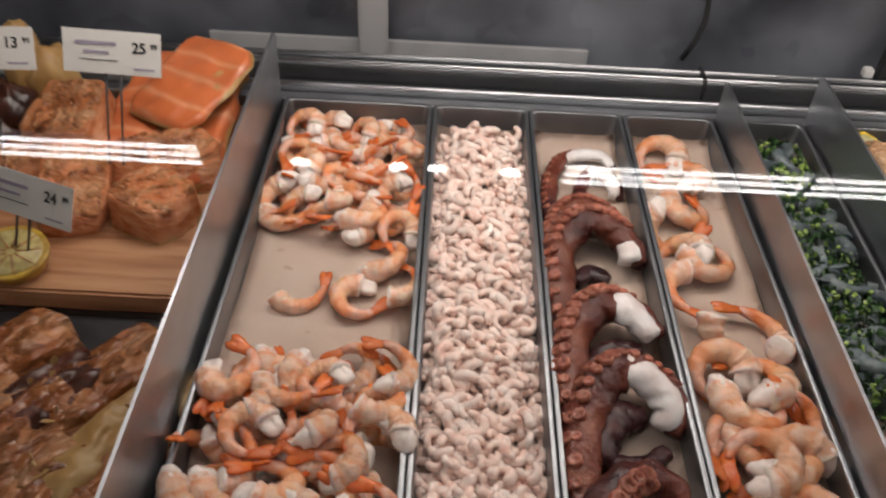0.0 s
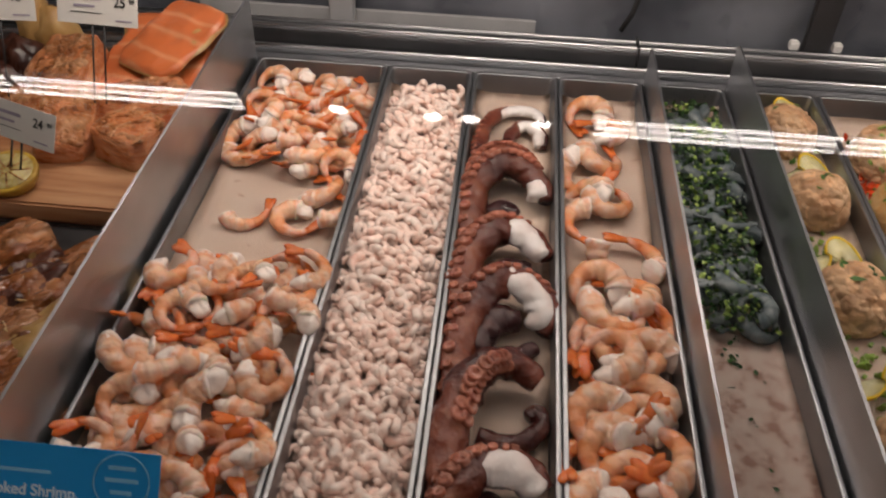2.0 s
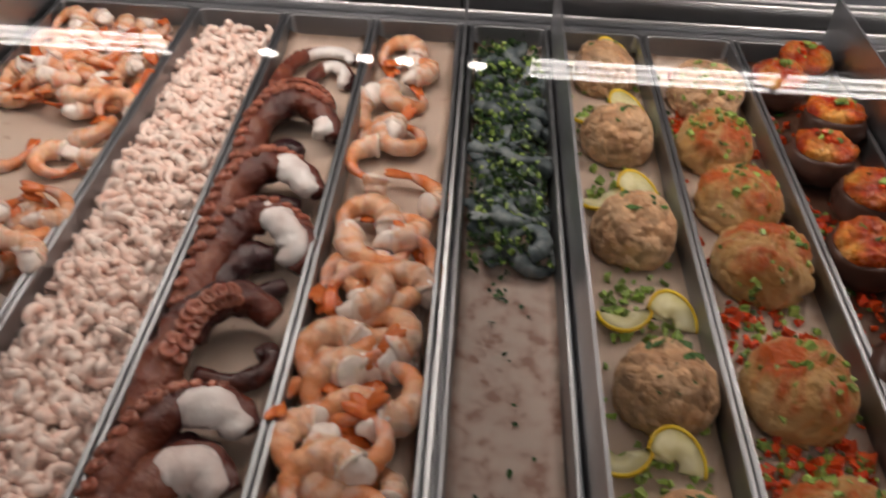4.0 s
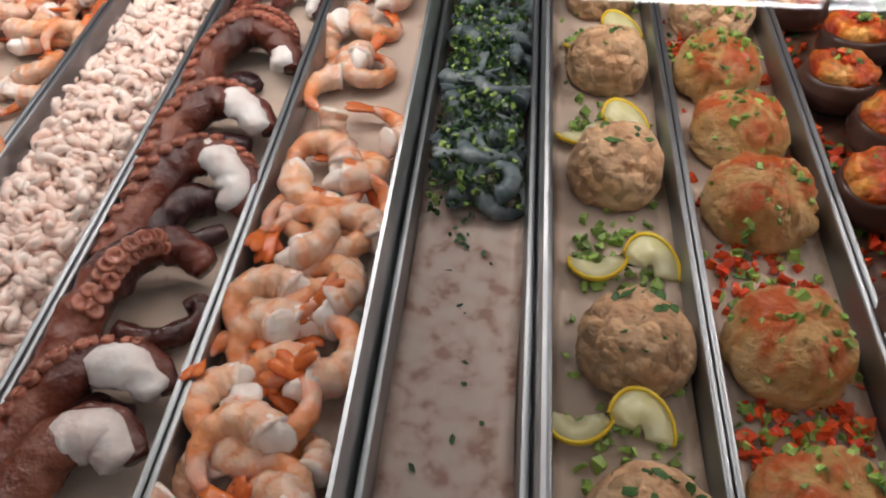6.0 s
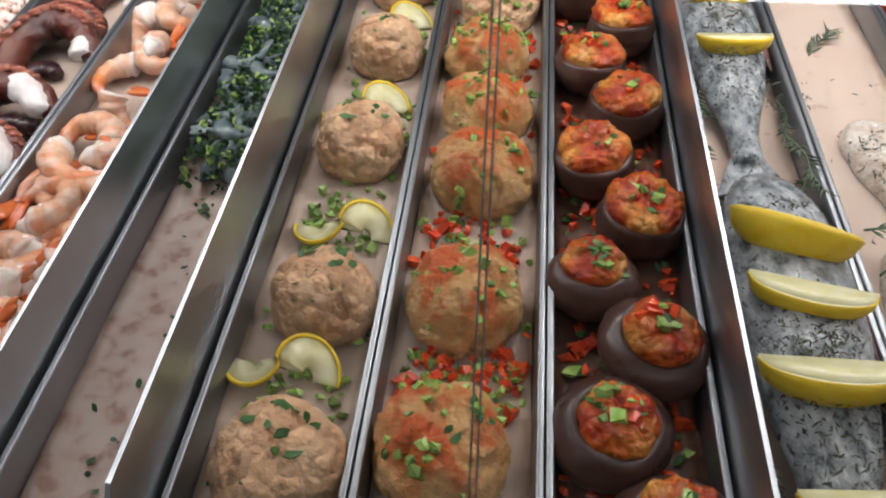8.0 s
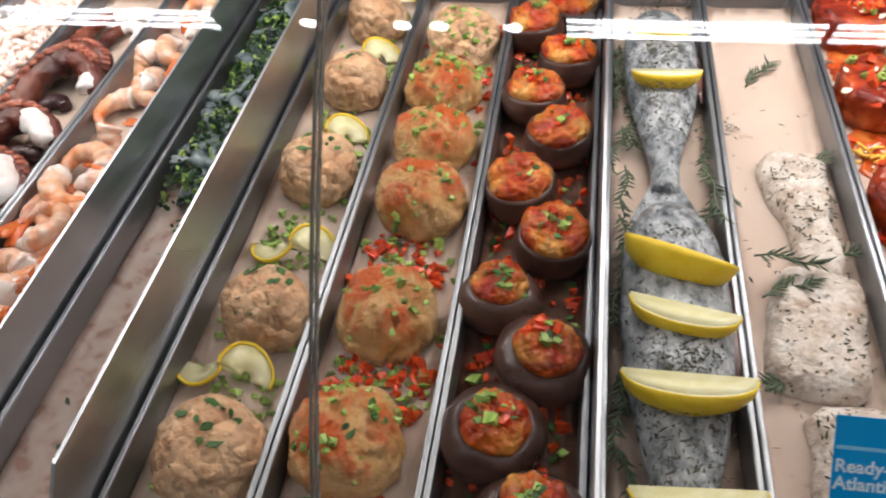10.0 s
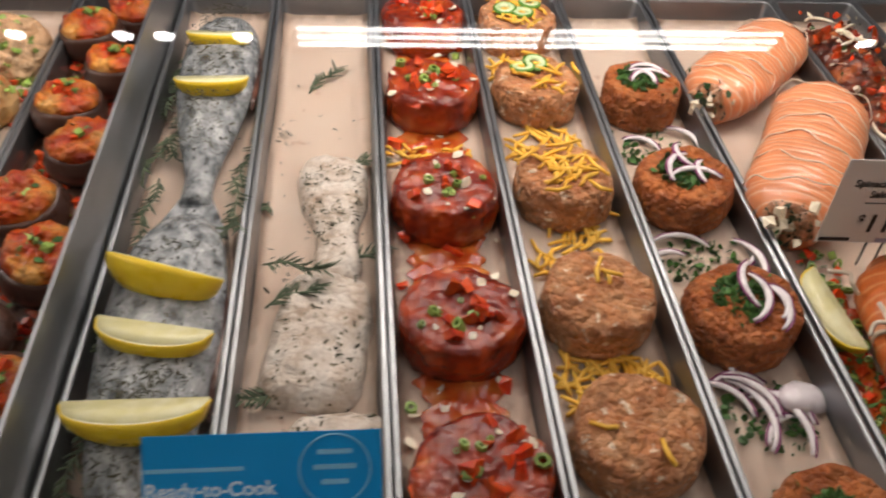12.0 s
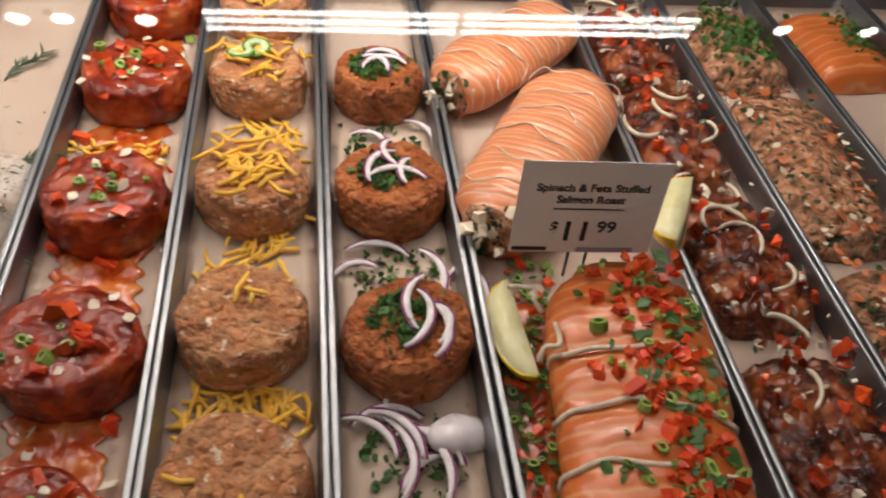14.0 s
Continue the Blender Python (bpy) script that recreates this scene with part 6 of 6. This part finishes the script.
    bits("herb_flakes", crust[:150], "leaf", 0.007, HERB_DARK, "dark herb flakes on crusted salmon", "herbs", rng)
    bits("onion_flakes", crust[150:260], "leaf", 0.008, GARLIC, "pale onion flakes on crusted salmon", "onion", rng)
    bits("salmon_flakes", crust[260:], "leaf", 0.011, SALMON_SIDE, "pink salmon flakes on crusted salmon", "salmon", rng)
    for i, (x, y, ln) in enumerate(((2.052, 1.10, 0.16), (2.052, 0.60, 0.26))):
        thing("seasoned_salmon", slab(0.12, ln, 0.036, lump=0.004, seed=90 + i), SALMON, pose(x, y, 0.002, 0, 0, 4), "bright orange seasoned salmon fillet with herbs", "salmon fillet", "seasoned salmon")
    bits("parsley_leaves", [(2.07 + rng.gauss(0, 0.014), 1.11 + rng.gauss(0, 0.03), 0.037) for _ in range(80)], "leaf", 0.011, HERB, "chopped parsley on seasoned salmon", "herbs", rng, False)


salmon_trays()


def smoked_corner():
    """The smoked fish on a raised board beyond the tall divider."""
    rng = random.Random(71)
    b = thing("wooden_board", None, None, Matrix(), "thick light wooden serving board under smoked fish", "board")
    part("plank", boxed(-1.2, -0.252, 0.86, 1.235, -0.005, 0.022, 0.003), WOOD, b, smooth=False)
    part("batten", boxed(-1.2, -0.252, 0.875, 0.90, -0.0195, -0.0055), WOOD, b, smooth=False)
    def portion(x, y, z, spin, w, ln, h, top, flesh, label, tilt=(0, 0), seed=0):
        """A cut of hot-smoked fish: orange flesh at its sides under a seasoned crust, with a strip of pale skin below."""
        ob = thing("smoked_fish", None, None, pose(x, y, z, tilt[0], tilt[1], spin), label + " on a wooden board", "smoked fish", "smoked fish pieces")
        edge = lambda v: 0.93 + 0.12 * noise.noise(Vector((v * 2.5, seed * 1.3, 0.4)))
        part("flesh", slab(w, ln, h, 22, 26, 0.004, 30, seed, edge, 0.06, 0.0, 40), flesh, ob, "flaky orange flesh")
        if top is not flesh:
            part("crust", slab(w * 0.93, ln * 0.93, 0.007, 26, 28, 0.004, 60, seed + 5, edge, 0.7, 0.0, 6), top, ob, "seasoned crust", pose(0, 0, h - 0.0045))
        part("skin", slab(w * 1.02, ln * 1.02, 0.004, 12, 14, 0.0008, 30, seed + 9, edge, 0.1, 0.0, 30), GOLD_FISH, ob, "pale thin skin")

    for k, (x, y, z, spin, w, ln, h, top, flesh, label, tilt) in enumerate((
            (-0.352, 1.135, 0.060, -4, 0.165, 0.22, 0.012, SALMON_SIDE, SALMON_SIDE, "smooth orange smoked salmon side", (15, 0)),
            (-0.330, 1.165, 0.094, -26, 0.120, 0.15, 0.008, SALMON_SIDE, SALMON_SIDE, "smooth orange smoked salmon side", (16, 0)),
            (-0.345, 1.12, 0.022, 0, 0.15, 0.18, 0.038, SMOKED, SMOKED_FLESH, "smoked salmon portion under a salmon side", (0, 0)),
            (-0.465, 1.115, 0.050, -8, 0.100, 0.100, 0.040, SMOKED, SMOKED_FLESH, "brown crusted smoked salmon portion", (14, -8)),
            (-0.470, 1.12, 0.022, 8, 0.11, 0.11, 0.034, SMOKED, SMOKED_FLESH, "flaky hot-smoked salmon portion", (0, 0)),
            (-0.432, 1.000, 0.030, 14, 0.085, 0.115, 0.042, SMOKED, SMOKED_FLESH, "hot-smoked salmon portion leaning on others", (16, 12)),
            (-0.335, 0.985, 0.022, -24, 0.092, 0.078, 0.044, SMOKED, SMOKED_FLESH, "brown crusted smoked salmon block", (0, 0)),
            (-0.325, 1.065, 0.030, 38, 0.085, 0.065, 0.044, SMOKED, SMOKED_FLESH, "brown crusted smoked salmon block", (8, 0)),
            (-0.565, 0.945, 0.022, 24, 0.100, 0.055, 0.046, GOLD_FISH, GOLD_FISH, "golden smoked white fish portion", (0, 0)),
            (-0.645, 0.965, 0.022, 60, 0.080, 0.055, 0.050, GOLD_FISH, SMOKED_FLESH, "golden smoked salmon portion", (0, 0)),
            (-0.585, 1.020, 0.022, 10, 0.090, 0.055, 0.054, DARK_FISH, SMOKED_FLESH, "dark crusted smoked salmon portion", (0, 0)),
            (-0.505, 1.055, 0.022, -30, 0.060, 0.080, 0.040, SMOKED, SMOKED_FLESH, "brown crusted smoked salmon portion", (0, 0)),
            (-0.655, 1.080, 0.022, 5, 0.090, 0.060, 0.050, SMOKED, SMOKED_FLESH, "brown crusted smoked salmon portion", (0, 0)),
            (-0.740, 1.020, 0.022, 15, 0.120, 0.16, 0.050, SMOKED, SMOKED_FLESH, "brown crusted smoked salmon portion", (0, 0)),
            (-0.760, 1.190, 0.022, 5, 0.160, 0.08, 0.060, SMOKED, SMOKED_FLESH, "brown crusted smoked salmon portion", (0, 0)))):
        portion(x, y, z, spin, w, ln, h, top, flesh, label, tilt, k * 1.7)
    # glossy dark pieces and golden crumpled ones at the back of the board
    for k, (x, y, z, r, h, material, label) in enumerate(((-0.600, 1.165, 0.022, 0.030, 0.052, DARK_FISH, "dark glossy smoked octopus piece"), (-0.555, 1.150, 0.022, 0.032, 0.058, DARK_FISH, "dark glossy smoked octopus piece"),
                                                          (-0.625, 1.130, 0.022, 0.026, 0.045, DARK_FISH, "dark glossy smoked octopus piece"), (-0.575, 1.120, 0.022, 0.024, 0.040, DARK_FISH, "dark glossy smoked octopus piece"),
                                                          (-0.530, 1.205, 0.022, 0.034, 0.090, GOLD_FISH, "crumpled golden smoked fish piece"), (-0.560, 1.205, 0.022, 0.030, 0.120, GOLD_FISH, "crumpled golden smoked fish piece"))):
        knob = lathe(bmesh.new(), [(a * r, b * h) for a, b in DOME], 32, 0.012, 34, k + 2.5, 0.85, 0.002, 0.006)
        thing("smoked_piece", knob, material, pose(x, y, z, 0, 0, k * 50), label + " on a wooden board", "smoked fish", "smoked fish pieces")
    thing("lower_shelf", boxed(-1.2, -0.252, 0.36, 0.855, -0.0195, -0.006, 0.002), DARK_METAL, Matrix(), "dark shelf below the wooden board", "shelf", smooth=False)
    for x, y, spin, w, ln, material in ((-0.345, 0.735, -38, 0.055, 0.20, SMOKED), (-0.285, 0.70, -36, 0.05, 0.16, GOLD_FISH), (-0.395, 0.70, -38, 0.055, 0.20, DARK_FISH), (-0.44, 0.765, -40, 0.06, 0.16, SMOKED), (-0.315, 0.62, -36, 0.06, 0.20, SMOKED),
                                        (-0.385, 0.585, -34, 0.06, 0.22, SMOKED), (-0.47, 0.66, -40, 0.06, 0.22, SMOKED), (-0.53, 0.74, -40, 0.07, 0.2, SMOKED), (-0.32, 0.50, -36, 0.07, 0.22, SMOKED), (-0.44, 0.52, -36, 0.07, 0.22, SMOKED), (-0.55, 0.60, -40, 0.08, 0.24, SMOKED)):
        thing("smoked_salmon_strip", slab(w * 1.3, ln * 1.1, 0.028, 20, 38, lump=0.009, freq=38, seed=y * 17 + x * 5, crown=0.3, sharp=14), SMOKED_GLOSSY if material is SMOKED else material, pose(x, y, -0.006, 0, 0, spin), "glossy seasoned smoked salmon strip on a dark shelf", "smoked fish", "smoked salmon strips")
    bits("seasoning_crumbs", [(rng.uniform(-0.6, -0.26), rng.uniform(0.45, 0.78), 0.020 + rng.uniform(-0.008, 0.006)) for _ in range(110)], "leaf", 0.010, GOLD_FISH, "golden seasoning crumbs on smoked salmon", "crumbs", rng, False)
    half = thing("lemon_half", None, None, pose(-0.455, 0.895, 0.022, 14, 0, 0) @ Matrix.Diagonal((1.12, 1.0, 0.85, 1)), "browned cut lemon half on a wooden board", "lemon")
    part("peel", lathe(bmesh.new(), [(0, 0), (0.018, 0.002), (0.030, 0.012), (0.034, 0.026), (0.034, 0.030), (0.031, 0.0305), (0, 0.030)], 26), GOLD_RIND, half)
    part("pulp", lathe(bmesh.new(), [(0, 0.0305), (0.029, 0.0305), (0.029, 0.0315), (0, 0.0315)], 26), GOLD_PULP, half, "pale cut pulp")
    for k in range(9):
        a = k * math.tau / 9 + 0.2
        part("segment_wall", tube(bmesh.new(), [(0.004 * math.cos(a), 0.004 * math.sin(a), 0.0316), (0.028 * math.cos(a), 0.028 * math.sin(a), 0.0316)], [0.0010, 0.0007], 5), SMOKED, half, "browned segment edge")
    bars = lambda w: [("bar%.3f" % (w * 0.42), 0.004, -w * 0.16, 0.030, LILAC_INK), ("bar%.3f" % (w * 0.26), 0.003, -w * 0.16, 0.021, LILAC_INK), ("bar%.3f" % (w * 0.4), 0.0008, -w * 0.14, 0.014, INK)]
    for x, y, z, w, yaw, price, drop, where in ((-0.376, 1.05, 0.168, 0.108, -3, "25", 0.10, "above smoked fish"), (-0.522, 1.06, 0.160, 0.112, 4, "13", 0.10, "above smoked fish"),
                                                (-0.440, 0.905, 0.082, 0.122, -20, "24", 0.035, "in a lemon half"), (-0.575, 0.985, 0.158, 0.110, 12, "10", 0.11, "above smoked fish")):
        price_card(x, y, z, w, 0.046, -25, yaw, bars(w) + [(price, 0.016, w * 0.28, 0.024, INK), ("99", 0.008, w * 0.43, 0.029, INK), ("bar0.022", 0.002, w * 0.33, 0.006, LILAC_INK)], "white printed price card on a pick " + where, drop=drop)


smoked_corner()


def blue_sign(x0, x1, lines):
    """A printed card that hangs inside the front glass."""
    y, lean = 0.405, 40
    ob = thing("blue_sign", None, None, pose((x0 + x1) / 2, y, 0.208, -lean, 0, 0), "bright blue printed card with white writing behind the glass", "sign", "blue promotion cards")
    w, h = x1 - x0, 0.085
    part("card", boxed(-w / 2, w / 2, 0, 0.001, -h, 0), BLUE, ob, smooth=False)
    face = pose(0, -0.0004, 0, 90, 0, 0)
    for text, size, px, pz, material in lines:
        if text.startswith("bar"):
            bw = float(text[3:])
            part("printed_line", boxed(px, px + bw, -0.0006, -0.0001, pz, pz + size), material, ob, smooth=False)
        else:
            lettering(text, size, Matrix.Translation((px, 0, pz)) @ face, material, ob, align="LEFT")
    ring = [(w * 0.30 + 0.0185 * math.cos(a), -0.0006, -0.020 + 0.0185 * math.sin(a)) for a in np.linspace(0, 2 * math.pi, 33)]
    part("round_emblem", tube(bmesh.new(), ring, [0.0005] * 33, 5), PALE_INK, ob, "round pale emblem outline")
    for k, bw in enumerate((0.018, 0.022, 0.014)):
        part("printed_line", boxed(w * 0.30 - bw / 2, w * 0.30 + bw / 2, -0.0006, -0.0001, -0.012 - k * 0.008, -0.0095 - k * 0.008), PALE_INK, ob, smooth=False)
    part("stand", boxed(-0.012, 0.012, 0.0012, 0.003, -0.20, -0.03), GLASS_EDGE, ob, "narrow stand behind the card", smooth=False)


blue_sign(0.993, 1.115, [("bar0.050", 0.002, -0.060, -0.019, PALE_INK), ("Ready-to-Cook", 0.0105, -0.060, -0.032, WHITE_INK), ("Atlantic Cod Fillets", 0.0105, -0.060, -0.042, WHITE_INK), ("bar0.090", 0.004, -0.060, -0.056, WHITE_INK)])
blue_sign(-0.176, -0.052, [("bar0.050", 0.002, -0.060, -0.019, PALE_INK), ("Cooked Shrimp,", 0.0105, -0.060, -0.034, WHITE_INK), ("ct", 0.0105, -0.004, -0.046, WHITE_INK), ("bar0.070", 0.004, -0.060, -0.064, WHITE_INK)])

# pale bar before the rear doors, in place of a bright reflection
thing("work_board", boxed(-0.36, 0.19, 1.355, 1.360, 0.0, 0.067, 0.002), REFLECTION_PAINT, Matrix(), "pale bar in place of a bright reflection behind the rail", "board", smooth=False)
